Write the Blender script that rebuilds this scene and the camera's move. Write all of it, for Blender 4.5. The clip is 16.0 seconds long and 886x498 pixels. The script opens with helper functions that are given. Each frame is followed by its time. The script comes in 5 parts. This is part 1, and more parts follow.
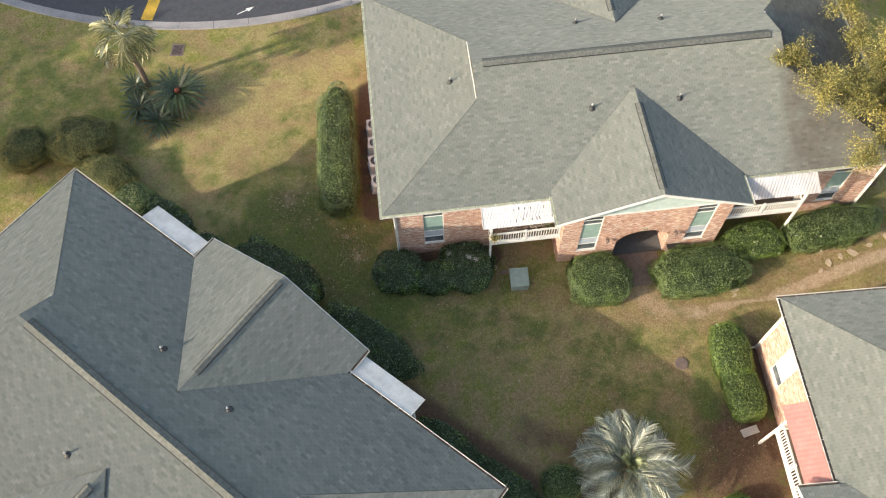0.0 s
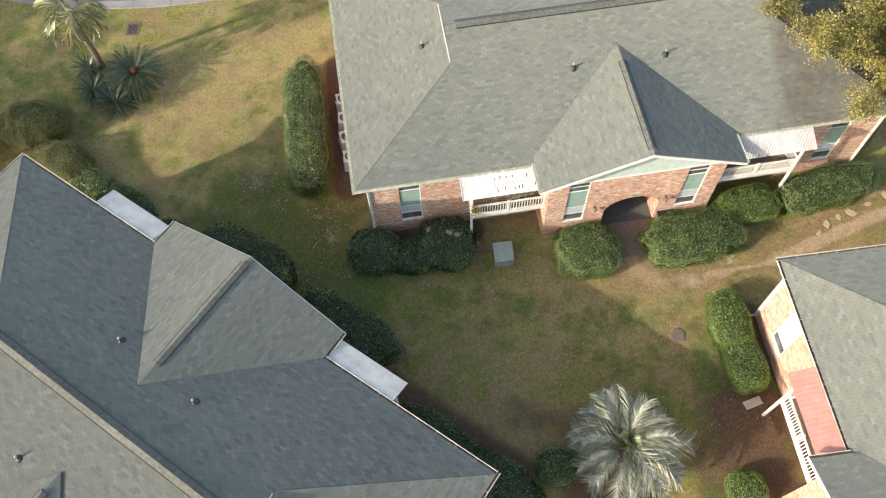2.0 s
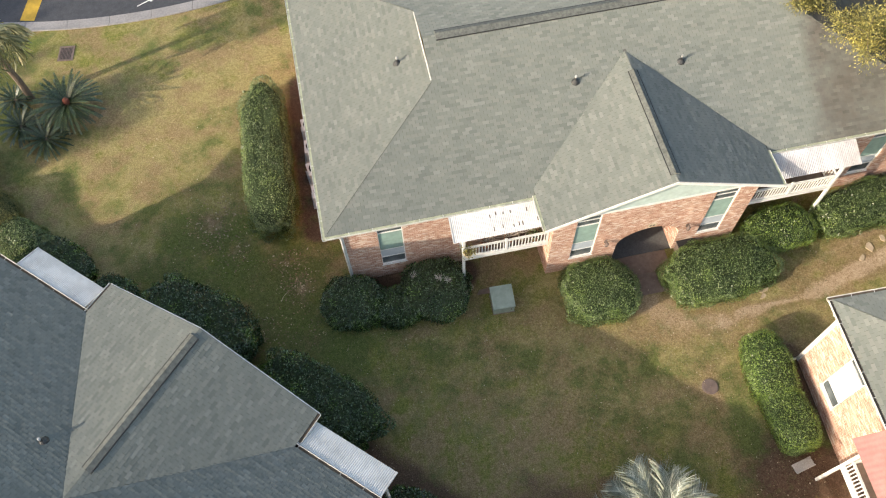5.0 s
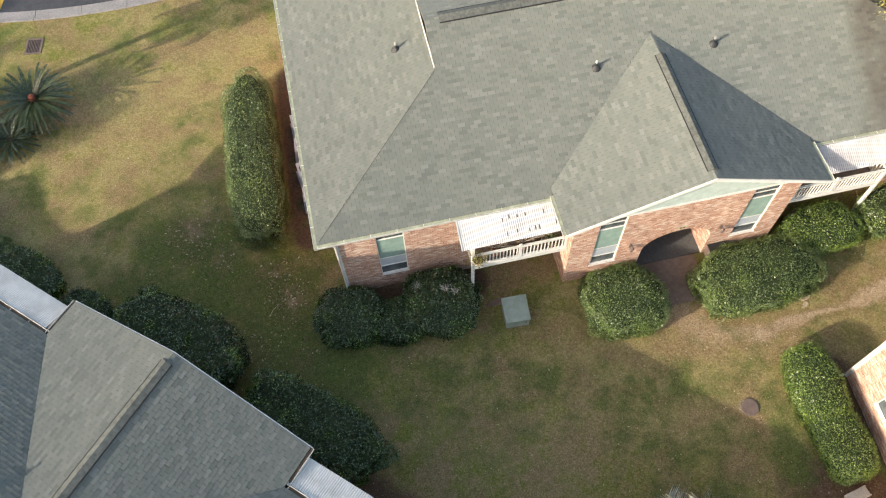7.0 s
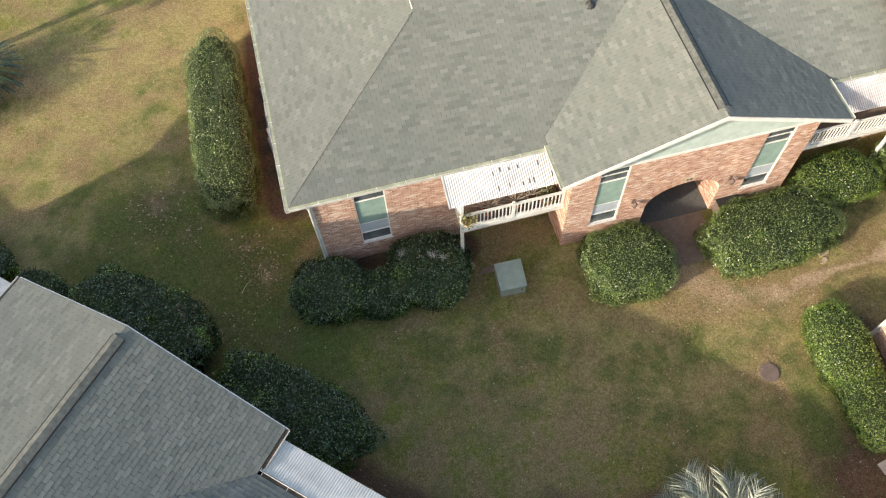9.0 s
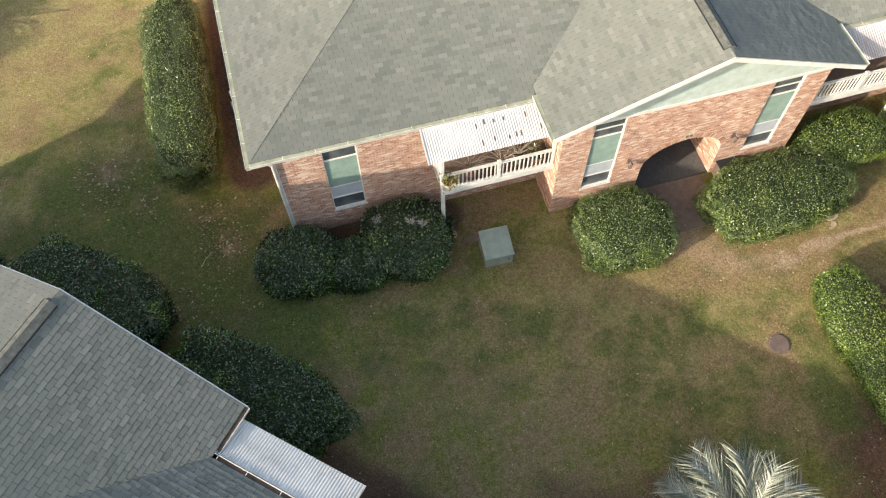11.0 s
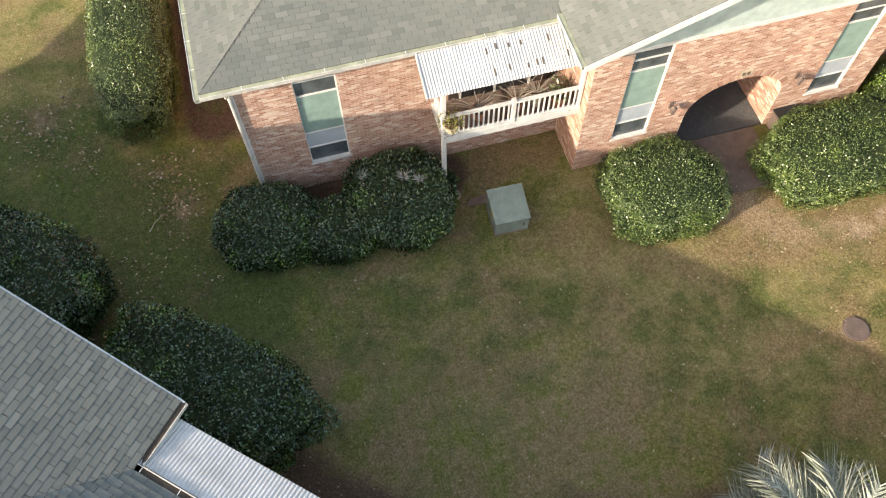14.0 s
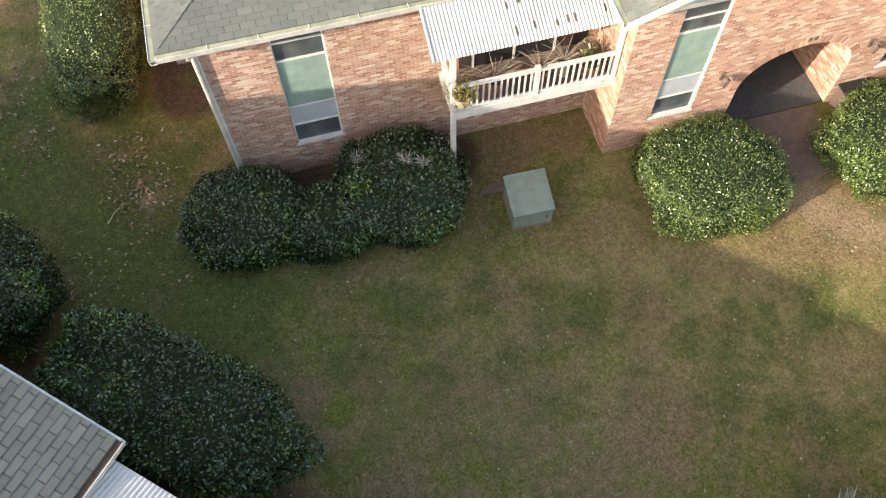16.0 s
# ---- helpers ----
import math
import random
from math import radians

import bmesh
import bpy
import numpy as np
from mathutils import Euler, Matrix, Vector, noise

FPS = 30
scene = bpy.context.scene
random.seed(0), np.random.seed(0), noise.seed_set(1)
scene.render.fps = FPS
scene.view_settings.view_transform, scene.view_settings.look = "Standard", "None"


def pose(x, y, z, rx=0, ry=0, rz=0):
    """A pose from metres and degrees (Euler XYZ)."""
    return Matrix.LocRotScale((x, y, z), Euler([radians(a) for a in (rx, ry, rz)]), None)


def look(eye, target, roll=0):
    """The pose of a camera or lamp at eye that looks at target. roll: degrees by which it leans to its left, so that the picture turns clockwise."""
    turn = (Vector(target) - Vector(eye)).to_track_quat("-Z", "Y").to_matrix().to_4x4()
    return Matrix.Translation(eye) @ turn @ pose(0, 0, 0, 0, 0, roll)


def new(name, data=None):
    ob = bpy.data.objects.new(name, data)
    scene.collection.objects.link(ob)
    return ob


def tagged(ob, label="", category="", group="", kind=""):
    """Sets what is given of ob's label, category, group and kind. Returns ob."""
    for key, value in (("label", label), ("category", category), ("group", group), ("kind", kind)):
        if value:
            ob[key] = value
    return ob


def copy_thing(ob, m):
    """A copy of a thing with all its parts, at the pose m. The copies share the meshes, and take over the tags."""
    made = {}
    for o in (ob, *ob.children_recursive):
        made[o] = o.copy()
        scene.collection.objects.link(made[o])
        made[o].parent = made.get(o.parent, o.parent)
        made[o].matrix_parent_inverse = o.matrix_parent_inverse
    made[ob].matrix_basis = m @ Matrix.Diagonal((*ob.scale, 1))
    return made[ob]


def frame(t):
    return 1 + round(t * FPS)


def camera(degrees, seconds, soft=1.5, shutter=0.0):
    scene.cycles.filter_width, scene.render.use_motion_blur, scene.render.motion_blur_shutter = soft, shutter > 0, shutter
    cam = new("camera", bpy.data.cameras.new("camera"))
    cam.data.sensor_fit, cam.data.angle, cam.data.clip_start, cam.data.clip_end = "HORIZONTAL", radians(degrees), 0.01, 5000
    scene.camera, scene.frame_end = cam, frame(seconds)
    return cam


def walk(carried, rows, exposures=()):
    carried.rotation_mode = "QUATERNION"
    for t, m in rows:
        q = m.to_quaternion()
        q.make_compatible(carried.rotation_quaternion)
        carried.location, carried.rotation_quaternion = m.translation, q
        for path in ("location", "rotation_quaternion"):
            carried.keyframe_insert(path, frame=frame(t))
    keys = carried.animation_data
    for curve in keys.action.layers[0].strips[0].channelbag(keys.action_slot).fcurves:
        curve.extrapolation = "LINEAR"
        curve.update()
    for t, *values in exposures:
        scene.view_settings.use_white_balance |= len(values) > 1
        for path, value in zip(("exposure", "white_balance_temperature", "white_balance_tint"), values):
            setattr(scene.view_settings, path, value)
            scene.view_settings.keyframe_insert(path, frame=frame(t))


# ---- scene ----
cam = camera(58.6, 16.0, 1.15)
PATH = [
    (0, (-0.516, -0.645, 40.392), (-0.451, 0.294, 38.628), -2.8),
    (0.5, (-0.416, -0.535, 39.773), (-0.342, 0.397, 38.005), -2.9),
    (1, (-0.336, -0.494, 39.112), (-0.232, 0.432, 37.342), -3.0),
    (1.5, (-0.326, -0.472, 38.39), (-0.221, 0.453, 36.62), -2.9),
    (2, (-0.311, -0.429, 37.658), (-0.207, 0.496, 35.888), -2.9),
    (2.5, (-0.292, -0.243, 36.938), (-0.189, 0.679, 35.166), -2.9),
    (3, (-0.243, 0.259, 36.204), (-0.138, 1.183, 34.433), -2.8),
    (3.5, (-0.124, 1.034, 35.464), (-0.004, 1.957, 33.694), -2.9),
    (4, (0.049, 2.084, 34.773), (0.177, 3.005, 33.002), -3.1),
    (4.2, (0.144, 2.508, 34.582), (0.274, 3.429, 32.811), -3.2),
    (6.3, (0.068, 5.74, 31.285), (0.241, 6.677, 29.526), -2.5),
    (6.5, (0.103, 5.887, 31.108), (0.269, 6.817, 29.345), -2.8),
    (7, (0.101, 6.037, 30.31), (0.255, 6.963, 28.544), -3.4),
    (7.5, (0.042, 6.052, 29.516), (0.193, 6.98, 27.751), -3.4),
    (8, (-0.038, 6.043, 28.701), (0.115, 6.973, 26.937), -3.2),
    (8.5, (-0.041, 6.014, 27.882), (0.112, 6.949, 26.12), -3.2),
    (8.8, (0.082, 6.042, 27.44), (0.23, 6.975, 25.678), -3.4),
    (9, (0.163, 6.092, 27.225), (0.34, 7.013, 25.458), -4.0),
    (9.2, (0.214, 6.176, 27.067), (0.397, 7.086, 25.295), -4.4),
    (11.5, (0.078, 6.011, 23.468), (0.313, 6.939, 21.711), -1.6),
    (12, (0.113, 6.087, 22.712), (0.346, 7.012, 20.954), -1.5),
    (12.5, (0.149, 6.149, 21.934), (0.382, 7.071, 20.175), -1.4),
    (13, (0.173, 6.292, 21.108), (0.405, 7.215, 19.349), -1.4),
    (13.5, (0.275, 6.789, 20.318), (0.505, 7.715, 18.56), -1.5),
    (14, (0.353, 7.477, 19.584), (0.585, 8.395, 17.822), -1.3),
    (14.5, (0.485, 8.183, 18.848), (0.716, 9.103, 17.087), -1.3),
    (15, (0.603, 8.703, 18.086), (0.829, 9.625, 16.325), -1.5),
    (15.5, (0.655, 8.938, 17.3), (0.875, 9.855, 15.536), -1.7),
    (16, (0.667, 9.031, 16.647), (0.884, 9.944, 14.881), -1.7),
]
walk(cam, [(t, look(eye, target, roll)) for t, eye, target, roll in PATH], [(0.0, 1.18, 7200, 10), (4.2, 1.18, 7200, 10), (6.6, 1.12, 7230, 10), (8.8, 1.12, 7260, 10), (16.0, 1.34, 7400, 12)])

# ---- light ----
world = bpy.data.worlds.new("sky")
scene.world = world
world.use_nodes = True
SUN_WAY = Vector((2.4, 0.82, -1.0)).normalized()
sky = world.node_tree.nodes.new("ShaderNodeTexSky")
sky.sky_type, sky.sun_disc = "NISHITA", False
sky.air_density, sky.dust_density, sky.ozone_density = 1.0, 1.7, 0.2
sky.sun_elevation = math.asin(-SUN_WAY.z)
sky.sun_rotation = math.atan2(-SUN_WAY.x, -SUN_WAY.y)
world.node_tree.links.new(sky.outputs[0], world.node_tree.nodes["Background"].inputs[0])
world.node_tree.nodes["Background"].inputs[1].default_value = 0.18
sun = new("sun", bpy.data.lights.new("sun", "SUN"))
sun.data.energy, sun.data.angle, sun.data.color = 3.05, radians(0.6), (1.0, 0.925, 0.83)
sun.matrix_world = look((0, 0, 60), Vector((0, 0, 60)) + SUN_WAY)


# ---- materials ----
class Mat:
    """Small builder for node materials."""

    def __init__(self, name, rough=0.8, metal=0.0, spec=0.4):
        self.m = bpy.data.materials.new(name)
        self.m.use_nodes = True
        self.t = self.m.node_tree
        self.b = self.t.nodes["Principled BSDF"]
        self.b.inputs["Roughness"].default_value = rough
        self.b.inputs["Metallic"].default_value = metal
        self.b.inputs["Specular IOR Level"].default_value = spec
        self.co = None

    def n(self, kind, **inputs):
        node = self.t.nodes.new(kind)
        for k, v in inputs.items():
            self.put(node, k.replace("_", " "), v)
        return node

    def put(self, node, key, v):
        sock = node.inputs[int(key) if key.isdigit() else key]
        if isinstance(v, bpy.types.NodeSocket):
            self.t.links.new(v, sock)
        else:
            sock.default_value = v

    def coords(self, scale=(1, 1, 1)):
        tc = self.n("ShaderNodeTexCoord")
        mp = self.n("ShaderNodeMapping")
        self.t.links.new(tc.outputs["Object"], mp.inputs["Vector"])
        mp.inputs["Scale"].default_value = scale
        return mp.outputs[0]

    def noise(self, scale, detail=3.0, rough=0.55, stretch=(1, 1, 1)):
        nd = self.n("ShaderNodeTexNoise", Scale=scale, Detail=detail, Roughness=rough)
        self.t.links.new(self.coords(stretch), nd.inputs["Vector"])
        return nd.outputs["Fac"]

    def ramp(self, fac, *stops):
        r = self.n("ShaderNodeValToRGB")
        self.t.links.new(fac, r.inputs[0])
        els = r.color_ramp.elements
        while len(els) < len(stops):
            els.new(0.5)
        for e, (p, c) in zip(els, stops):
            e.position, e.color = p, (*c, 1) if len(c) == 3 else c
        return r.outputs[0]

    def mix(self, fac, a, b, blend="MIX"):
        x = self.n("ShaderNodeMix")
        x.data_type, x.blend_type = "RGBA", blend
        for key, v in ((0, fac), (6, a), (7, b)):
            if isinstance(v, bpy.types.NodeSocket):
                self.t.links.new(v, x.inputs[key])
            elif key == 0:
                x.inputs[0].default_value = v
            else:
                x.inputs[key].default_value = (*v, 1)
        return x.outputs[2]

    def math(self, op, a, b=0.0):
        x = self.n("ShaderNodeMath")
        x.operation = op
        for i, v in enumerate((a, b)):
            if isinstance(v, bpy.types.NodeSocket):
                self.t.links.new(v, x.inputs[i])
            else:
                x.inputs[i].default_value = v
        return x.outputs[0]

    def piece(self):
        """A random number for each piece, joined or single."""
        geo = self.n("ShaderNodeNewGeometry")
        obj = self.n("ShaderNodeObjectInfo")
        return self.math("FRACT", self.math("ADD", geo.outputs["Random Per Island"], obj.outputs["Random"]))

    def attr(self, name):
        a = self.n("ShaderNodeAttribute")
        a.attribute_name = name
        return a.outputs["Fac"]

    def color(self, c):
        self.put(self.b, "Base Color", c if isinstance(c, bpy.types.NodeSocket) else (*c, 1))
        return self

    def bump(self, fac, strength=0.3, dist=0.02):
        bp = self.n("ShaderNodeBump", Strength=strength, Distance=dist, Height=fac)
        self.t.links.new(bp.outputs[0], self.b.inputs["Normal"])
        return self


def painted(name, rgb, rough=0.55, dirt=0.25, scale=3.0, metal=0.0):
    m = Mat(name, rough, metal)
    dark = tuple(c * (1 - dirt) * 0.92 for c in rgb)
    f = m.ramp(m.noise(scale, 5, 0.65), (0.35, (0, 0, 0)), (0.7, (1, 1, 1)))
    fine = m.noise(45, 2)
    m.color(m.mix(m.math("MULTIPLY", fine, 0.18), m.mix(f, dark, rgb), tuple(c * 0.7 for c in rgb)))
    m.bump(fine, 0.15, 0.004)
    return m.m


def make_shingle():
    m = Mat("asphalt_shingle", 0.92, 0, 0.25)
    m.b.inputs["Diffuse Roughness"].default_value = 1.0
    p = m.piece()
    c = m.ramp(p, (0.0, (0.144, 0.161, 0.148)), (0.2, (0.173, 0.190, 0.174)), (0.6, (0.189, 0.207, 0.189)), (0.85, (0.199, 0.212, 0.192)), (1.0, (0.228, 0.245, 0.226)))
    big = m.ramp(m.noise(0.35, 4, 0.6), (0.3, (0.93, 0.93, 0.93)), (0.7, (1.04, 1.03, 1.01)))
    c = m.mix(1.0, c, big, "MULTIPLY")
    grit = m.noise(160, 2, 0.7)
    c = m.mix(m.math("MULTIPLY", grit, 0.35), c, (0.135, 0.142, 0.127))
    # leaf-stained courses below the overhanging tree
    xyz = m.n("ShaderNodeSeparateXYZ")
    m.t.links.new(m.n("ShaderNodeNewGeometry").outputs["Position"], xyz.inputs[0])
    along = m.math("SUBTRACT", m.math("SUBTRACT", xyz.outputs[0], 16.0), m.math("MULTIPLY", xyz.outputs[1], 0.14))
    along = m.math("ADD", along, m.math("MULTIPLY", m.math("SUBTRACT", m.noise(1.1, 4, 0.7), 0.5), 1.1))
    st = m.math("MULTIPLY", m.ramp(m.math("MULTIPLY", along, 0.5), (0.0, (0, 0, 0)), (0.42, (1, 1, 1))), m.math("GREATER_THAN", xyz.outputs[1], 19.0))
    st = m.math("MULTIPLY", st, m.ramp(m.noise(0.5, 4, 0.65), (0.25, (0.35, 0.35, 0.35)), (0.6, (1, 1, 1))))
    c = m.mix(st, c, m.mix(1.0, c, (0.60, 0.52, 0.50), "MULTIPLY"))
    m.color(c).bump(grit, 0.35, 0.006)
    return m.m


def make_brick():
    m = Mat("brick", 0.88, 0, 0.25)
    p = m.piece()
    c = m.ramp(p, (0.0, (0.34, 0.175, 0.120)), (0.2, (0.44, 0.255, 0.188)), (0.45, (0.51, 0.318, 0.242)), (0.72, (0.56, 0.366, 0.276)), (0.82, (0.66, 0.52, 0.42)), (0.94, (0.73, 0.63, 0.54)), (1.0, (0.28, 0.145, 0.10)))
    big = m.ramp(m.noise(0.8, 4, 0.6), (0.3, (0.82, 0.82, 0.82)), (0.7, (1.1, 1.06, 1.02)))
    c = m.mix(1.0, c, big, "MULTIPLY")
    g = m.noise(70, 3, 0.65)
    m.color(m.mix(m.math("MULTIPLY", g, 0.35), c, (0.36, 0.22, 0.165))).bump(g, 0.4, 0.006)
    return m.m


def make_leaf(name, dark, mid, light, rough=0.45, warm=(1.2, 1.15, 1.0)):
    m = Mat(name, rough, 0, 0.65)
    p = m.piece()
    # share of the palest tone is widened to paint glints on shrub leaves
    c = m.ramp(p, (0.0, dark), (0.35, dark), (0.55, mid), (0.76, mid), (0.88, light), (1.0, light))
    patch = m.ramp(m.noise(0.9, 3, 0.6), (0.35, (0.72, 0.75, 0.74)), (0.52, (1, 1, 1)), (0.68, warm))
    m.color(m.mix(1.0, c, patch, "MULTIPLY"))
    return m.m


def make_grass():
    m = Mat("lawn", 0.95, 0, 0.12)
    fine = m.noise(17, 6, 0.8)
    small = m.noise(5, 5, 0.7)
    midn = m.noise(1.35, 5, 0.62)
    big = m.noise(0.34, 4, 0.6)
    grain = m.math("ADD", m.math("MULTIPLY", fine, 0.75), m.math("MULTIPLY", small, 0.25))
    green = m.ramp(grain, (0.36, (0.073, 0.081, 0.017)), (0.50, (0.168, 0.169, 0.043)), (0.66, (0.340, 0.320, 0.106)))
    lush = m.ramp(grain, (0.36, (0.035, 0.055, 0.012)), (0.50, (0.084, 0.117, 0.029)), (0.66, (0.170, 0.204, 0.059)))
    straw = m.ramp(grain, (0.34, (0.132, 0.105, 0.040)), (0.50, (0.288, 0.236, 0.101)), (0.68, (0.505, 0.428, 0.218)))
    rust = m.ramp(grain, (0.36, (0.112, 0.075, 0.035)), (0.50, (0.244, 0.172, 0.088)), (0.66, (0.450, 0.342, 0.195)))
    soil = m.ramp(grain, (0.38, (0.190, 0.128, 0.075)), (0.50, (0.400, 0.292, 0.188)), (0.64, (0.640, 0.505, 0.360)))
    patch = m.math("ADD", m.math("MULTIPLY", big, 0.40), m.math("ADD", m.math("MULTIPLY", midn, 0.40), m.math("MULTIPLY", small, 0.20)))
    s1 = m.ramp(m.math("ADD", patch, m.math("MULTIPLY", m.attr("straw"), 0.32)), (0.46, (0, 0, 0)), (0.60, (1, 1, 1)))
    c = m.mix(s1, green, straw)
    edge = m.math("ADD", m.math("MULTIPLY", m.math("SUBTRACT", midn, 0.5), 1.5), m.math("MULTIPLY", m.math("SUBTRACT", small, 0.5), 0.8))
    old = m.math("ADD", m.noise(0.62, 5, 0.6), m.math("MULTIPLY", m.math("SUBTRACT", small, 0.5), 0.2))
    c = m.mix(m.ramp(old, (0.45, (0, 0, 0)), (0.60, (0.85, 0.85, 0.85))), c, rust)
    s2 = m.ramp(m.math("ADD", m.attr("bare"), edge), (0.26, (0, 0, 0)), (0.74, (1, 1, 1)))
    soil = m.mix(m.ramp(m.attr("bare"), (0.62, (0, 0, 0)), (0.85, (1, 1, 1))), rust, soil)
    c = m.mix(s2, c, soil)
    mulch = m.ramp(grain, (0.34, (0.046, 0.029, 0.018)), (0.50, (0.112, 0.070, 0.045)), (0.68, (0.225, 0.155, 0.105)))
    c = m.mix(m.ramp(m.math("ADD", m.attr("mulch"), m.math("MULTIPLY", edge, 0.45)), (0.36, (0, 0, 0)), (0.78, (1, 1, 1))), c, mulch)
    tuft = m.math("MULTIPLY", m.math("SUBTRACT", m.noise(0.7, 5, 0.6), 0.55), 3.0)
    s3 = m.ramp(m.math("ADD", m.attr("lush"), m.math("ADD", edge, tuft)), (0.05, (0, 0, 0)), (0.66, (0.8, 0.8, 0.8)))
    c = m.mix(s3, c, lush)
    m.color(c).bump(m.math("ADD", grain, m.math("MULTIPLY", midn, 0.4)), 0.9, 0.06)
    return m.m


def make_plain(name, stops, scale, rough=0.9, bump=0.3, dist=0.01, stretch=(1, 1, 1), metal=0.0):
    m = Mat(name, rough, metal, 0.3)
    f = m.noise(scale, 5, 0.7, stretch)
    big = m.ramp(m.noise(scale * 0.06, 4, 0.6), (0.3, (0.8, 0.8, 0.8)), (0.7, (1.12, 1.1, 1.08)))
    m.color(m.mix(1.0, m.ramp(f, *stops), big, "MULTIPLY")).bump(f, bump, dist)
    return m.m


def make_glass():
    m = Mat("window_glass", 0.06, 0, 0.6)
    m.color(m.ramp(m.noise(2.0, 3), (0.3, (0.05, 0.06, 0.065)), (0.7, (0.13, 0.15, 0.155))))
    return m.m


def make_metal_sheet():
    m = Mat("corrugated_white_metal", 0.42, 0.0, 0.5)
    st = m.ramp(m.noise(1.2, 5, 0.7), (0.35, (0.46, 0.45, 0.43)), (0.6, (0.62, 0.61, 0.59)))
    m.color(m.mix(m.math("MULTIPLY", m.noise(14, 4, 0.7), 0.2), st, (0.30, 0.29, 0.26)))
    return m.m


def make_stained_sheet():
    m = Mat("stained_white_metal", 0.5, 0.0, 0.4)
    st = m.ramp(m.noise(0.9, 5, 0.7, (1.0, 0.35, 1.0)), (0.38, (0.36, 0.335, 0.33)), (0.50, (0.46, 0.445, 0.44)), (0.62, (0.58, 0.575, 0.57)))
    m.color(m.mix(m.math("MULTIPLY", m.noise(14, 4, 0.7), 0.15), st, (0.28, 0.25, 0.23)))
    return m.m


STAINED_SHEET = make_stained_sheet()
SHINGLE, BRICK, LAWN, GLASS, SHEET = make_shingle(), make_brick(), make_grass(), make_glass(), make_metal_sheet()
MORTAR = make_plain("mortar", ((0.3, (0.56, 0.46, 0.38)), (0.7, (0.72, 0.61, 0.52))), 40)
WHITE = painted("white_painted_wood", (0.80, 0.79, 0.75), 0.5, 0.18)
GUTTER = painted("weathered_white_gutter", (0.74, 0.72, 0.66), 0.5, 0.35)
GUTTER_IN = painted("gutter_leaf_litter", (0.13, 0.10, 0.075), 0.9, 0.4)
RED_SHEET = painted("red_metal_sheet", (0.46, 0.215, 0.185), 0.55, 0.2)
GREEN_PANEL = painted("sage_green_siding", (0.255, 0.365, 0.315), 0.6, 0.2)
PALE_PANEL = painted("pale_green_gable_siding", (0.47, 0.56, 0.52), 0.6, 0.2)
RIDGE_DARK = make_plain("ridge_vent_felt", ((0.3, (0.066, 0.071, 0.066)), (0.7, (0.150, 0.158, 0.144))), 7)
DECK = make_plain("roof_underlay", ((0.3, (0.09, 0.09, 0.08)), (0.7, (0.13, 0.13, 0.12))), 20)
LITTER_PALE = painted("gutter_pollen_litter", (0.41, 0.43, 0.30), 0.9, 0.35)
LEAD = painted("grey_pipe", (0.045, 0.046, 0.046), 0.5, 0.3)
CAP_GREY = painted("weathered_pipe_cap", (0.42, 0.42, 0.41), 0.5, 0.35)
KERB = make_plain("grey_kerb_concrete", ((0.3, (0.21, 0.20, 0.20)), (0.7, (0.34, 0.325, 0.315))), 9)
BOX_GREEN = painted("transformer_green_paint", (0.27, 0.33, 0.28), 0.5, 0.25)
CONCRETE = make_plain("concrete", ((0.3, (0.34, 0.32, 0.29)), (0.7, (0.52, 0.50, 0.46))), 18)
WALKWAY = make_plain("brown_concrete_walk", ((0.3, (0.175, 0.125, 0.098)), (0.7, (0.255, 0.188, 0.150))), 5)
# grey concrete, darkened in colour for the shade inside the passage
DIMMED_FLOOR = make_plain("dimmed_grey_concrete", ((0.3, (0.075, 0.075, 0.075)), (0.7, (0.125, 0.125, 0.122))), 12)
ASPHALT = make_plain("asphalt", ((0.3, (0.040, 0.043, 0.050)), (0.7, (0.075, 0.078, 0.088))), 60)
YELLOW = painted("yellow_road_paint", (0.62, 0.38, 0.045), 0.7, 0.25)
MULCH = make_plain("bare_brown_mulch", ((0.3, (0.060, 0.036, 0.026)), (0.7, (0.155, 0.088, 0.060))), 30, bump=0.8, dist=0.03)
IRON = painted("cast_iron", (0.185, 0.135, 0.115), 0.7, 0.3)
BARK = make_plain("bark", ((0.3, (0.10, 0.075, 0.055)), (0.7, (0.24, 0.19, 0.145))), 14, bump=0.8, dist=0.03, stretch=(1, 1, 0.3))
# palest tone of the dark leaves doubles as painted sky glints
LEAF_DARK = make_leaf("shrub_leaf_dark", (0.024, 0.046, 0.015), (0.058, 0.104, 0.030), (0.165, 0.238, 0.130), 0.25, (1.7, 1.75, 0.7))
LEAF_HEDGE = make_leaf("shrub_leaf_olive", (0.044, 0.078, 0.019), (0.126, 0.186, 0.050), (0.262, 0.330, 0.135), 0.30, (1.25, 1.25, 0.9))
LEAF_OLIVE = make_leaf("shrub_leaf_brown_olive", (0.105, 0.108, 0.024), (0.150, 0.150, 0.035), (0.195, 0.175, 0.046), 0.7, (1.25, 1.02, 0.85))
LEAF_BRIGHT = make_leaf("shrub_leaf_bright", (0.050, 0.092, 0.016), (0.150, 0.235, 0.040), (0.275, 0.365, 0.090), 0.32, (1.25, 1.25, 0.8))
LEAF_YELLOW = make_leaf("tree_leaf_yellow_green", (0.115, 0.108, 0.024), (0.240, 0.216, 0.052), (0.380, 0.335, 0.096), 0.6)
LEAF_CYCAD = make_leaf("cycad_leaf", (0.012, 0.027, 0.008), (0.027, 0.054, 0.017), (0.095, 0.135, 0.056), 0.42)
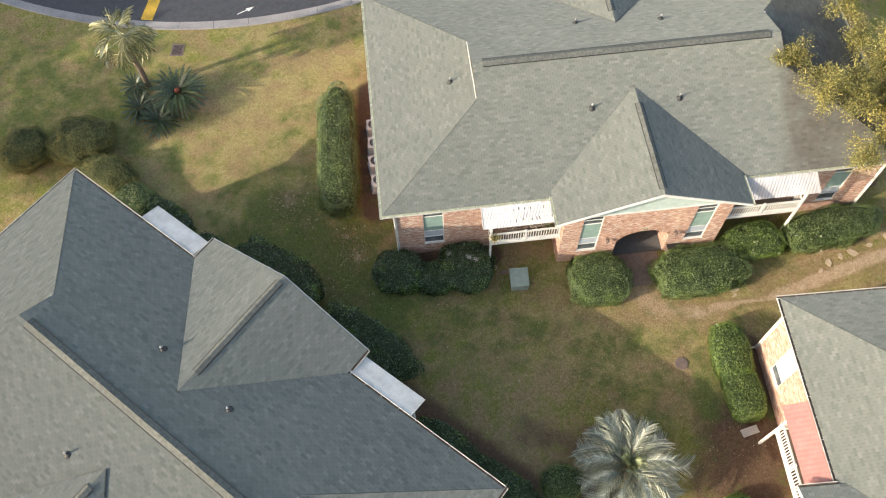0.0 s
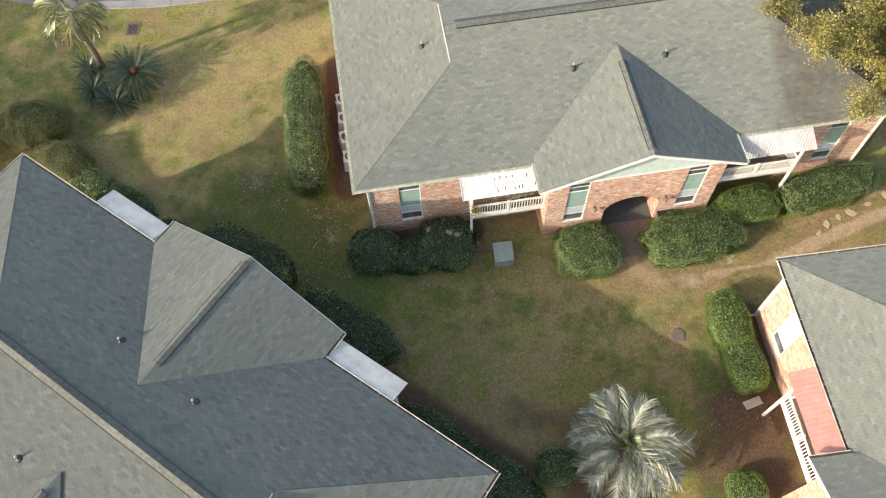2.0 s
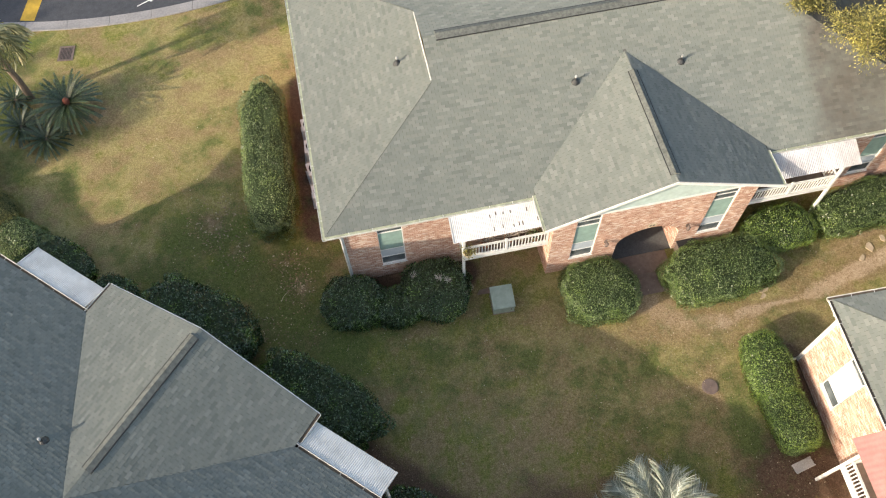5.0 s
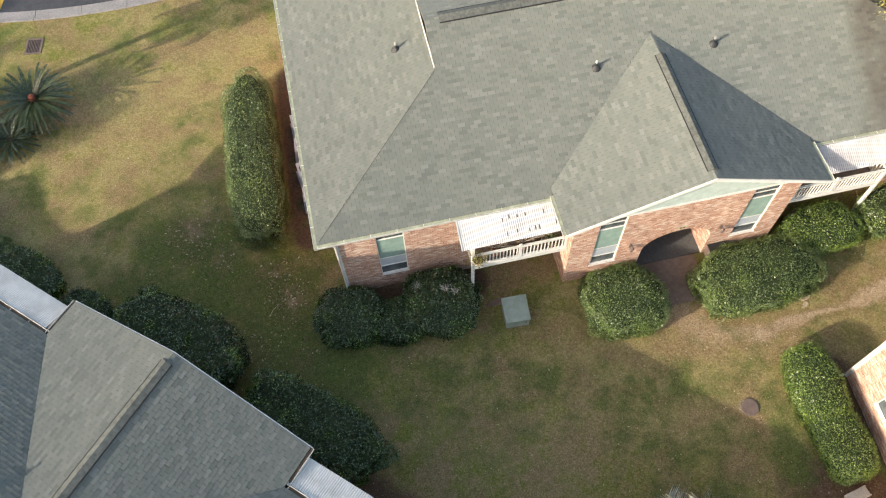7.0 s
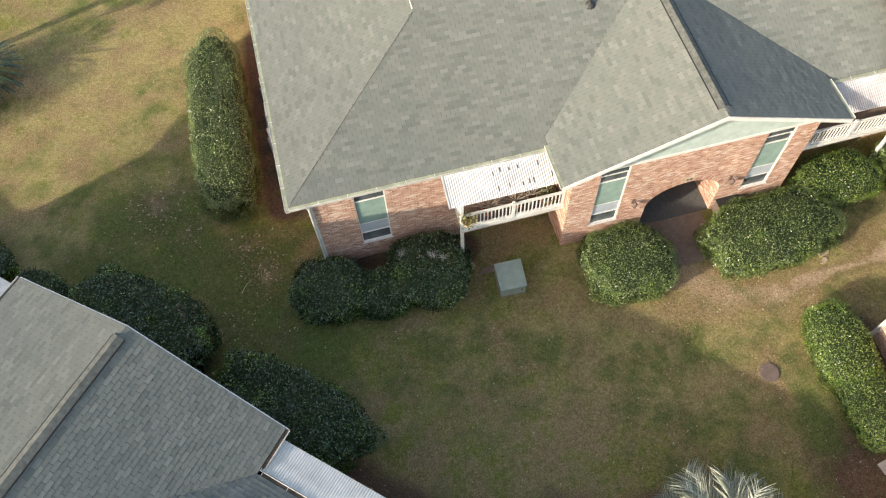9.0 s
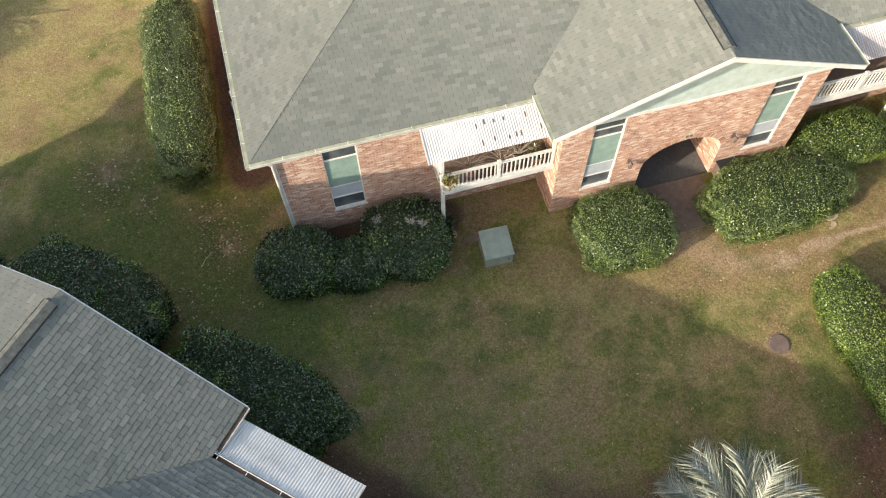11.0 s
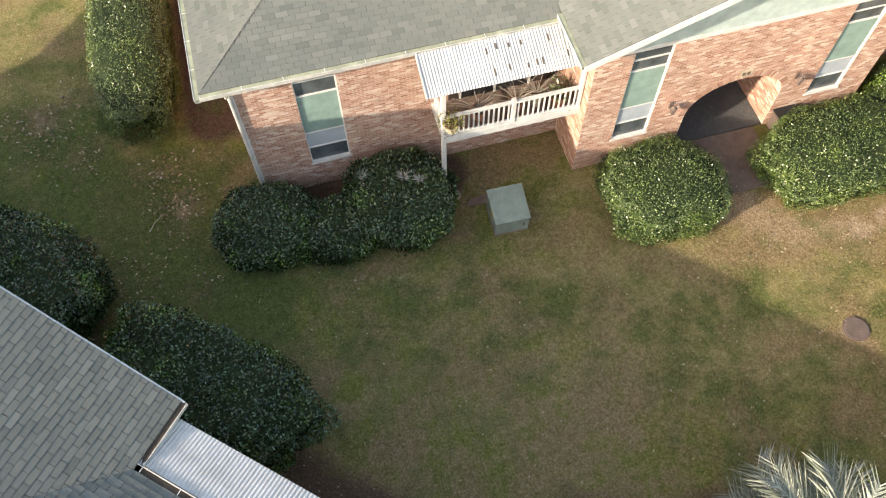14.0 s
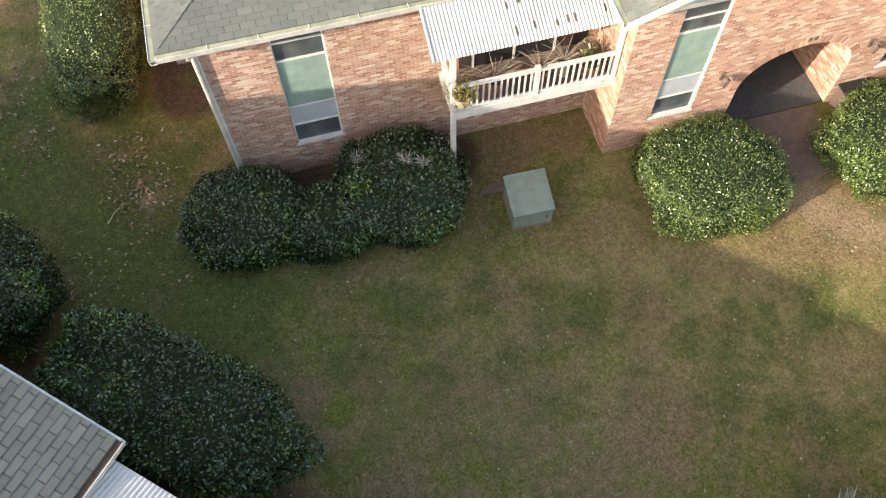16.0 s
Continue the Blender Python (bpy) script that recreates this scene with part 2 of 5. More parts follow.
LEAF_SABAL = make_leaf("sabal_leaf", (0.19, 0.195, 0.10), (0.390, 0.375, 0.210), (0.60, 0.565, 0.360), 0.5)
LEAF_SILVER = make_leaf("silver_palm_leaf", (0.200, 0.225, 0.178), (0.345, 0.368, 0.300), (0.560, 0.555, 0.450), 0.5, (1.05, 1.05, 1.0))
# near-black green that paints the shade between leaves onto a solid core
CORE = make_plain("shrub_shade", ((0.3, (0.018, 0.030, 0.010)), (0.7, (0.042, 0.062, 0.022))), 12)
LEAF_YOUNG = make_leaf("young_palm_leaf", (0.200, 0.225, 0.110), (0.330, 0.365, 0.180), (0.450, 0.470, 0.270), 0.5)
STALK = make_plain("palm_stalk", ((0.3, (0.36, 0.26, 0.12)), (0.7, (0.58, 0.45, 0.24))), 9)
RUSSET = make_plain("russet_cone", ((0.3, (0.17, 0.045, 0.028)), (0.7, (0.36, 0.12, 0.07))), 22, bump=0.9, dist=0.03)
TERRACOTTA = painted("terracotta", (0.45, 0.19, 0.10), 0.8, 0.25)
POT_PALE = painted("pale_glazed_pot", (0.62, 0.52, 0.36), 0.5, 0.25)
DARK_BACKING = painted("dark_backing_brown", (0.075, 0.055, 0.045), 0.6, 0.3)
PANE_REFLECTION = painted("pale_pane_reflection", (0.46, 0.51, 0.55), 0.7, 0.1)
GREY_METAL = painted("grey_condenser_metal", (0.66, 0.66, 0.63), 0.5, 0.2)
BLACK = painted("black_grille", (0.025, 0.025, 0.026), 0.6, 0.2)
TWIG = make_plain("dry_twig", ((0.3, (0.26, 0.21, 0.17)), (0.7, (0.52, 0.46, 0.39))), 30)


# ---- mesh helpers ----
def part(name, bm, material, parent=None, label=""):
    """Links a bmesh (or mesh) as one mesh object under a thing or part."""
    if isinstance(bm, bmesh.types.BMesh):
        me = bpy.data.meshes.new(name)
        bm.to_mesh(me)
        bm.free()
    else:
        me = bm
    if material is not None and not me.materials:
        me.materials.append(material)
    ob = new(name, me)
    if parent is not None:
        ob.parent = parent
    return tagged(ob, label)


def thing(name, m=None, label="", category="", group="", kind=""):
    ob = new(name)
    ob.empty_display_size = 0.2
    if m is not None:
        ob.matrix_world = m
    return tagged(ob, label, category, group, kind)


def add_box(bm, x0, x1, y0, y1, z0, z1, bevel=0.0):
    r = bmesh.ops.create_cube(bm, size=1.0, matrix=Matrix.LocRotScale(((x0 + x1) / 2, (y0 + y1) / 2, (z0 + z1) / 2), None, (abs(x1 - x0), abs(y1 - y0), abs(z1 - z0))))
    if bevel:
        es = {e for v in r["verts"] for e in v.link_edges}
        bmesh.ops.bevel(bm, geom=list(es), offset=bevel, segments=2, affect="EDGES", profile=0.6)
    return r["verts"]


def box(x0, x1, y0, y1, z0, z1, bevel=0.0):
    bm = bmesh.new()
    add_box(bm, x0, x1, y0, y1, z0, z1, bevel)
    return bm


def add_tube(bm, pts, radii, sides=8, cap=True):
    """A tube through points with a radius at each."""
    rings = []
    pts = [Vector(p) for p in pts]
    for i, p in enumerate(pts):
        d = (pts[min(i + 1, len(pts) - 1)] - pts[max(i - 1, 0)]).normalized()
        u = d.orthogonal().normalized() if i == 0 else (u - d * u.dot(d)).normalized()
        w = d.cross(u)
        rings.append([bm.verts.new(p + (u * math.cos(a) + w * math.sin(a)) * radii[i]) for a in [2 * math.pi * k / sides for k in range(sides)]])
    for a, b in zip(rings, rings[1:]):
        for k in range(sides):
            bm.faces.new((a[k], a[(k + 1) % sides], b[(k + 1) % sides], b[k]))
    if cap:
        bm.faces.new(list(reversed(rings[0])))
        bm.faces.new(rings[-1])


def tube(pts, radii, sides=8):
    bm = bmesh.new()
    if not isinstance(radii, (list, tuple)):
        radii = [radii] * len(pts)
    add_tube(bm, pts, radii, sides)
    return bm


def prism(poly, axis, a, b):
    """A polygon given in two axes, extruded along the third from a to b."""
    bm = bmesh.new()

    def at(p, d):
        return {"x": (d, p[0], p[1]), "y": (p[0], d, p[1]), "z": (p[0], p[1], d)}[axis]
    lo = [bm.verts.new(at(p, a)) for p in poly]
    hi = [bm.verts.new(at(p, b)) for p in poly]
    n = len(poly)
    bm.faces.new(lo), bm.faces.new(hi)
    for i in range(n):
        bm.faces.new((lo[i], lo[(i + 1) % n], hi[(i + 1) % n], hi[i]))
    bmesh.ops.recalc_face_normals(bm, faces=bm.faces)
    return bm


def mesh_of(name, verts, faces):
    me = bpy.data.meshes.new(name)
    me.from_pydata(verts, [], faces)
    me.update()
    return me


def inside_spans(poly, y):
    """x-spans of a polygon (list of 2D points) at height y."""
    xs = []
    n = len(poly)
    for i in range(n):
        (x0, y0), (x1, y1) = poly[i], poly[(i + 1) % n]
        if (y0 <= y) != (y1 <= y):
            xs.append(x0 + (x1 - x0) * (y - y0) / (y1 - y0))
    xs.sort()
    return list(zip(xs[::2], xs[1::2]))


# ---- ground ----
def kerb_y(x):
    d = abs(x + 11.0)
    return 39.8 + (0.016 * d * d if d < 24 else 0.016 * 576 + 0.768 * (d - 24))


def near_segment(x, y, a, b):
    ax, ay, bx, by = *a, *b
    t = max(0.0, min(1.0, ((x - ax) * (bx - ax) + (y - ay) * (by - ay)) / ((bx - ax) ** 2 + (by - ay) ** 2 + 1e-9)))
    return math.hypot(x - ax - t * (bx - ax), y - ay - t * (by - ay))


# worn and bare stretches of the lawn: two ends, half width, strength
BARE = [((-8.1, 25.6), (-7.5, 24.9), 0.5, 0.85), ((-4.1, 21.6), (-4.1, 20.7), 0.38, 0.85), ((-4.6, 22.7), (-4.4, 22.3), 0.3, 0.8), ((-6.9, 23.6), (-6.7, 23.2), 0.35, 0.75), ((-5.9, 19.4), (-5.6, 19.0), 0.4, 0.85), ((10.8, 17.6), (12.6, 15.6), 1.2, 0.75), ((13.3, 15.5), (14.5, 15.2), 0.6, 0.8), ((14.5, 15.05), (16.2, 15.6), 0.26, 1.0), ((16.2, 15.6), (19.2, 15.66), 0.22, 1.0), ((15.2, 14.35), (16.3, 15.3), 0.4, 0.7), ((19, 15.6), (30, 18.5), 0.5, 0.95), ((20, 17.2), (30, 19.8), 0.5, 0.7),
        ((12.86, 12.4), (12.9, 12.4), 0.8, 0.74), ((12.9, 11.8), (13.2, 6.0), 0.35, 0.6), ((-4.6, 21.8), (-6.6, 27.0), 0.7, 0.45), ((-3.6, 20.4), (-3.0, 18.2), 0.6, 0.45),
        ((3.4, 13.6), (9.0, 9.0), 2.6, 0.42), ((1.5, 9.5), (6.0, 7.2), 2.2, 0.62), ((14.3, 8.5), (14.0, 2.0), 1.6, 0.6), ((16.4, 13.0), (16.1, 6.0), 0.8, 1.25),
        ((-8.7, 20.6), (-2.0, 14.4), 1.7, 0.55), ((-1.5, 13.6), (3.5, 8.6), 1.6, 0.5), ((-12.6, 36.0), (-11.0, 35.2), 0.9, 0.2),
        ((4.6, 15.4), (3.4, 16.5), 0.55, 0.62), ((6.5, 14.8), (6.9, 14.6), 0.45, 0.6), ((6.6, 12.6), (6.8, 13.5), 1.3, 0.5), ((0.2, 17.9), (1.2, 17.7), 0.6, 0.55), ((10.4, 14.4), (11.2, 15.2), 0.8, 0.6),
        ((-3.4, 22.3), (-4.2, 20.1), 0.6, 0.6), ((-5.6, 19.2), (-5.9, 18.9), 0.5, 0.7), ((-7.0, 24.0), (-8.8, 24.3), 0.8, 0.45), ((3.0, 10.6), (5.2, 11.5), 1.7, 0.5), ((14.5, 9.2), (14.9, 5.7), 1.3, 0.58),
        ((3.6, 19.6), (7.2, 20.4), 0.6, 0.6), ((-16, 34.4), (-13.4, 33.2), 1.3, 0.7), ((-18.5, 27.5), (-22, 31), 2.0, 0.5)]
# beds of dark brown mulch and trodden earth, colour also deepened for eave and shrub shade
MULCHED_SHADED = [((-2.7, 24.0), (-2.4, 33.0), 0.75, 1.3), ((-10.1, 20.0), (-3.8, 13.2), 1.35, 1.3), ((-2.4, 12.0), (3.2, 6.9), 1.0, 1.2), ((-1.4, 20.1), (3.4, 20.1), 0.75, 1.4), ((16.5, 13.0), (16.2, 6.0), 0.7, 1.2),
           ((14.7, 8.2), (14.4, 2.5), 1.9, 0.95), ((13.4, 9.4), (12.9, 7.4), 0.9, 0.55), ((12.6, 6.4), (12.2, 3.0), 1.2, 0.7), ((6.3, 8.8), (9.5, 9.4), 0.9, 0.62), ((4.0, 9.8), (5.4, 9.2), 0.9, 0.6), ((6.6, 5.6), (8.6, 5.2), 1.3, 0.9), ((-5.3, 22.0), (-3.8, 18.0), 1.4, 0.55), ((-8.4, 25.2), (-6.2, 22.6), 1.5, 0.5), ((-6.6, 18.6), (-4.4, 17.0), 1.1, 0.6)]
STRAW = [((-12.5, 30.5), (-6.5, 33.5), 4.5, 0.36), ((-14, 28.5), (-8, 31), 3.0, 0.3), ((-6, 36), (-4, 38), 3.0, 0.2), ((-24, 36), (-18, 32), 4.0, 0.16),
         ((9.0, 15.0), (13.0, 13.6), 2.6, 0.42), ((12.86, 12.4), (12.9, 12.4), 1.3, 0.7), ((13.5, 15), (22, 16), 2.4, 0.3), ((5.0, 15.0), (8.5, 13.5), 1.8, 0.22)]


LUSH = [((10.2, 14.6), (11.6, 13.4), 0.8, 0.6), ((13.6, 13.6), (14.2, 12.6), 0.6, 0.55), ((-27, 34.5), (-19.5, 33.5), 4.0, 0.55), ((-25, 39), (-17, 38), 2.2, 0.45), ((-17, 30.5), (-13.6, 27.5), 1.8, 0.4), ((-9.5, 25.5), (-5.5, 23.5), 2.0, 0.6), ((5.4, 15.1), (5.9, 15.5), 0.7, 0.62), ((1.7, 16.1), (2.1, 15.9), 0.7, 0.5), ((-0.6, 17.3), (-2.2, 17.9), 1.4, 0.45), ((-5.2, 20.8), (-6.3, 21.2), 1.3, 0.5), ((8.0, 14.7), (8.9, 14.2), 0.7, 0.5),
        ((2.0, 14.0), (3.2, 13.9), 1.3, 0.3), ((7.5, 13.6), (9.8, 10.9), 0.8, 0.55), ((14.0, 11.4), (13.6, 9.6), 0.6, 0.9), ((9.4, 11.0), (11.5, 9.5), 1.6, 0.45), ((-8, 26.5), (-5.8, 24.5), 2.4, 0.4), ((-6.5, 22.5), (-3.6, 17.6), 2.6, 0.95), ((-9, 23.5), (-5, 21.5), 2.2, 0.9), ((-1.5, 16.6), (4.5, 15.2), 2.0, 0.42), ((-10.5, 24.5), (-7.5, 22.0), 2.0, 0.45), ((8.6, 12.6), (11.0, 11.2), 1.5, 0.5),
        ((-11, 36.5), (-3.5, 39.2), 1.2, 0.4), ((-8.5, 29.6), (-7.4, 31.0), 0.9, 0.45), ((12.6, 14.6), (14.2, 13.5), 0.9, 0.35), ((16, 16.9), (20, 17.2), 0.6, 0.4)]


def wear(x, y, table):
    v = 0.0
    for a, b, w, s in table:
        d = near_segment(x, y, a, b) / w
        if d < 1.8:
            v = max(v, s * max(0.0, 1 - max(0.0, d - 0.45) / 1.35))
    return v


def build_ground():
    xs = sorted(set([-900, -400, -200, -100, -60] + [round(-40 + 0.5 * i, 2) for i in range(161)] + [60, 100, 200, 400, 900]))
    ys = [-900, -400, -200, -100, -50, -25, -12] + [round(-4 + 0.5 * i, 2) for i in range(87)]
    verts, faces, bare, straw, lush, mulch = [], [], [], [], [], []
    rows = len(ys) + 6
    for x in xs:
        k = kerb_y(x)
        col = [y if y < 33 else 33 + (y - 33) / 6.0 * (k - 33) for y in ys]
        for y in col:
            verts.append((x, y, 0.05 * noise.noise((x * 0.12, y * 0.12, 0.0)) * (0 if y > k - 1.5 else 1) - 0.02))
        for dy, z in ((0.02, -0.30), (8, -0.35), (30, -0.4), (80, -0.4), (300, -0.4), (900, -0.4)):
            verts.append((x, k + dy, z))
    for x, y, z in verts:
        bare.append(wear(x, y, BARE))
        mulch.append(wear(x, y, MULCHED_SHADED))
        straw.append(wear(x, y, STRAW))
        lush.append(wear(x, y, LUSH))
    for i in range(len(xs) - 1):
        for j in range(rows - 1):
            a = i * rows + j
            faces.append((a, a + rows, a + rows + 1, a + 1))
    me = mesh_of("ground", verts, faces)
    for nm, vals in (("bare", bare), ("straw", straw), ("lush", lush), ("mulch", mulch)):
        at = me.attributes.new(nm, "FLOAT", "POINT")
        at.data.foreach_set("value", vals)
    tagged(part("ground", me, LAWN), "patchy dormant lawn of green and straw grass", "lawn", kind="structure")
    # road beyond the kerb
    rx = [-120 + 2 * i for i in range(101)]
    v, f = [], []
    for x in rx:
        k = kerb_y(x)
        v += [(x, k + 0.84, -0.13), (x, k + 12, -0.10), (x, k + 40, -0.10)]
    for i in range(len(rx) - 1):
        for j in range(2):
            a = i * 3 + j
            f.append((a, a + 3, a + 4, a + 1))
    tagged(part("road", mesh_of("road", v, f), ASPHALT), "dark grey asphalt parking lot", "parking lot", kind="structure")
    # kerb with its gutter pan, in cast lengths
    kerb = thing("kerb", label="pale concrete kerb with gutter pan", category="kerb", kind="structure")
    prof = [(0.0, -0.3), (0.0, 0.02), (0.03, 0.035), (0.14, 0.035), (0.18, 0.0), (0.22, -0.11), (0.86, -0.125), (0.86, -0.3)]
    x = -44.0
    while x < 30:
        x1 = x + 2.4
        bm = bmesh.new()
        rings = []
        for s in (0.005, 0.5, 0.995):
            xx = x + (x1 - x) * s
            rings.append([bm.verts.new((xx, kerb_y(xx) + p, z)) for p, z in prof])
        for a, b in zip(rings, rings[1:]):
            for k in range(len(prof) - 1):
                bm.faces.new((a[k], a[k + 1], b[k + 1], b[k]))
        bm.faces.new(rings[0]), bm.faces.new(rings[-1])
        bmesh.ops.recalc_face_normals(bm, faces=bm.faces)
        part("kerb_length", bm, KERB, kerb)
        x = x1


build_ground()

# ---- apartment buildings, all of one type ----
EX0, EX1, EY, EZ, BY = -2.13, 25.85, 20.35, 5.28, 36.0
RY, RZ, GX0, GX1, GZ = 27.42, 8.12, 3.45, 20.15, 7.37
GYF, GYB = EY + (GZ - EZ) / (RZ - EZ) * (RY - EY), BY - (GZ - EZ) / (RZ - EZ) * (BY - RY)
WX, WXL, WXR, WY, WZ, EZW = 11.85, 6.72, 16.85, 18.62, 7.32, 5.41
WV = EY + (WZ - EZ) / (RZ - EZ) * (RY - EY)
WALL_Y, WING_Y, WALL_X0, WALL_X1, WALL_TOP = 20.75, 19.22, -1.5, 25.1, 5.14
WINGX0, WINGX1 = 7.32, 16.35


def shingle_plane(poly, verts, faces, step=0.142, wide=0.305, skip=None):
    """Rows of tabs over a planar polygon whose first edge is its eave. skip(u, v): leave that tab out. Returns the frame."""
    o = Vector(poly[0])
    u = (Vector(poly[1]) - o).normalized()
    nrm = Vector((0, 0, 0))
    for i in range(len(poly)):
        a, b = Vector(poly[i]) - o, Vector(poly[(i + 1) % len(poly)]) - o
        nrm += a.cross(b)
    nrm.normalize()
    if nrm.z < 0:
        nrm = -nrm
    w = nrm.cross(u)
    flat = [((Vector(p) - o).dot(u), (Vector(p) - o).dot(w)) for p in poly]
    if sum(p[1] for p in flat) < 0:
        w = -w
        flat = [(a, -b) for a, b in flat]
    top = max(p[1] for p in flat)
    v, row = 0.0, 0
    while v < top - 0.02:
        v1 = min(v + step, top - 0.002)
        lo, hi = inside_spans(flat, v + 0.003), inside_spans(flat, v1 - 0.003)
        if len(lo) != len(hi):
            hi = lo
        for (a0, a1), (b0, b1) in zip(lo, hi):
            x = math.floor(min(a0, b0) / wide) * wide - wide + (row % 2) * wide * 0.5
            while x < max(a1, b1):
                x1 = x + wide - random.uniform(0.008, 0.014)
                q = [(max(x, a0), v), (min(x1, a1), v), (min(x1, b1), v1), (max(x, b0), v1)]
                if (q[1][0] - q[0][0] > 0.02 or q[2][0] - q[3][0] > 0.02) and not (skip and skip((x + x1) / 2, v)):
                    if q[1][0] < q[0][0]:
                        q[0] = q[1] = ((q[0][0] + q[1][0]) / 2, v)
                    if q[2][0] < q[3][0]:
                        q[2] = q[3] = ((q[2][0] + q[3][0]) / 2, v1)
                    t = random.uniform(0.008, 0.016)
                    n0 = len(verts)
                    for (uu, vv), h in zip(q, (t, t, 0.003, 0.003)):
                        verts.append(o + u * uu + w * vv + nrm * h)
                    for uu, vv in q[:2]:
                        verts.append(o + u * uu + w * vv - nrm * 0.004)
                    faces.append((n0, n0 + 1, n0 + 2, n0 + 3))
                    faces.append((n0 + 4, n0 + 5, n0 + 1, n0))
                x += wide
        v, row = v + step, row + 1
    return o, u, w, nrm


def slab(poly, thick=0.16):
    bm = bmesh.new()
    top = [bm.verts.new(Vector(p) - Vector((0, 0, 0.006))) for p in poly]
    low = [bm.verts.new(Vector(p) - Vector((0, 0, thick))) for p in poly]
    bm.faces.new(top), bm.faces.new(low)
    for i in range(len(poly)):
        bm.faces.new((top[i], top[(i + 1) % len(poly)], low[(i + 1) % len(poly)], low[i]))
    bmesh.ops.recalc_face_normals(bm, faces=bm.faces)
    return bm


def roof_planes():
    yj = EY + (EZW - EZ) / (RZ - EZ) * (RY - EY)
    return {
        "front": [(EX0, EY, EZ), (WXL, EY, EZ)] + ([(WXL, yj, EZW)] if EZW > EZ else []) + [(WX, WV, WZ)] + ([(WXR, yj, EZW)] if EZW > EZ else []) + [(WXR, EY, EZ), (EX1, EY, EZ), (GX1, GYF, GZ), (GX1, RY, RZ), (GX0, RY, RZ), (GX0, GYF, GZ)],
        "back": [(EX1, BY, EZ), (EX0, BY, EZ), (GX0, GYB, GZ), (GX0, RY, RZ), (GX1, RY, RZ), (GX1, GYB, GZ)],
        "left": [(EX0, BY, EZ), (EX0, EY, EZ), (GX0, GYF, GZ), (GX0, GYB, GZ)],
        "right": [(EX1, EY, EZ), (EX1, BY, EZ), (GX1, GYB, GZ), (GX1, GYF, GZ)],
        "wing_left": [(WXL, yj, EZW), (WXL, WY, EZW), (WX, WY, WZ), (WX, WV, WZ)],
        "wing_right": [(WXR, WY, EZW), (WXR, yj, EZW), (WX, WV, WZ), (WX, WY, WZ)],
        "rear_left": [(WXL, 38, EZ), (WXL, BY, EZ), (WX, 30.0, WZ), (WX, 38, WZ)],
        "rear_right": [(WXR, BY, EZ), (WXR, 38, EZ), (WX, 38, WZ), (WX, 30.0, WZ)],
    }


def brick_field(outline, place, verts, faces, skip=None, height=0.0677, long=0.2032):
    """Running-bond bricks over an outline (2D, s along and z up). place(s, d, z): to 3D, d proud of the wall."""
    z0, z1 = min(p[1] for p in outline), max(p[1] for p in outline)
    z, row = z0, 0
    while z < z1 - 0.03:
        for a, b in inside_spans(outline, z + 0.03):
            s = math.floor(a / long) * long - (row % 2) * long / 2
            while s < b:
                q0, q1 = max(s + 0.006, a), min(s + long - 0.007, b)
                if q1 - q0 > 0.03 and not (skip and skip((q0 + q1) / 2, z)):
                    d = 0.003 + random.uniform(0, 0.003)
                    n0 = len(verts)
                    for dd in (0.0, d):
                        for ss, zz in ((q0, z + 0.005), (q1, z + 0.005), (q1, z + height - 0.008), (q0, z + height - 0.008)):
                            verts.append(place(ss, dd, zz))
                    faces.extend([(n0 + 4, n0 + 5, n0 + 6, n0 + 7)] + [(n0 + i, n0 + (i + 1) % 4, n0 + 4 + (i + 1) % 4, n0 + 4 + i) for i in range(4)])
                s += long
        z, row = z + height, row + 1


def arch_points(x0, x1, spring, rise, n=14):
    c, h = (x0 + x1) / 2, (x1 - x0) / 2
    return [(c + h * math.cos(math.pi * (1 - k / n)), spring + rise * math.sin(math.pi * k / n)) for k in range(n + 1)]


ARCH_X0, ARCH_X1 = 10.5, 13.45
ARCH = arch_points(ARCH_X0, ARCH_X1, 1.5, 1.13)
WIN_MAIN, WIN_WL, WIN_WR = (-0.03, 1.07), (8.34, 9.40), (14.42, 15.48)
SILL, PANEL0, PANEL1 = 1.12, 2.45, 3.92
LEFT_WALL = [(WALL_X0, 0.0), (WINGX0, 0.0), (WINGX0, WALL_TOP), (WIN_MAIN[1], WALL_TOP), (WIN_MAIN[1], SILL), (WIN_MAIN[0], SILL), (WIN_MAIN[0], WALL_TOP), (WALL_X0, WALL_TOP)]
WING_WALL = [(WINGX0, 0.0), (ARCH_X0, 0.0)] + ARCH + [(ARCH_X1, 0.0), (WINGX1, 0.0), (WINGX1, 4.82), (WIN_WR[1], 4.82), (WIN_WR[1], SILL), (WIN_WR[0], SILL), (WIN_WR[0], 4.82),
                                                  (WIN_WL[1], 4.82), (WIN_WL[1], SILL), (WIN_WL[0], SILL), (WIN_WL[0], 4.82), (WINGX0, 4.82)]
RIGHT_WALL = [(WINGX1, 0.0), (WALL_X1, 0.0), (WALL_X1, WALL_TOP), (23.55, WALL_TOP), (23.55, SILL), (22.5, SILL), (22.5, WALL_TOP), (WINGX1, WALL_TOP)]


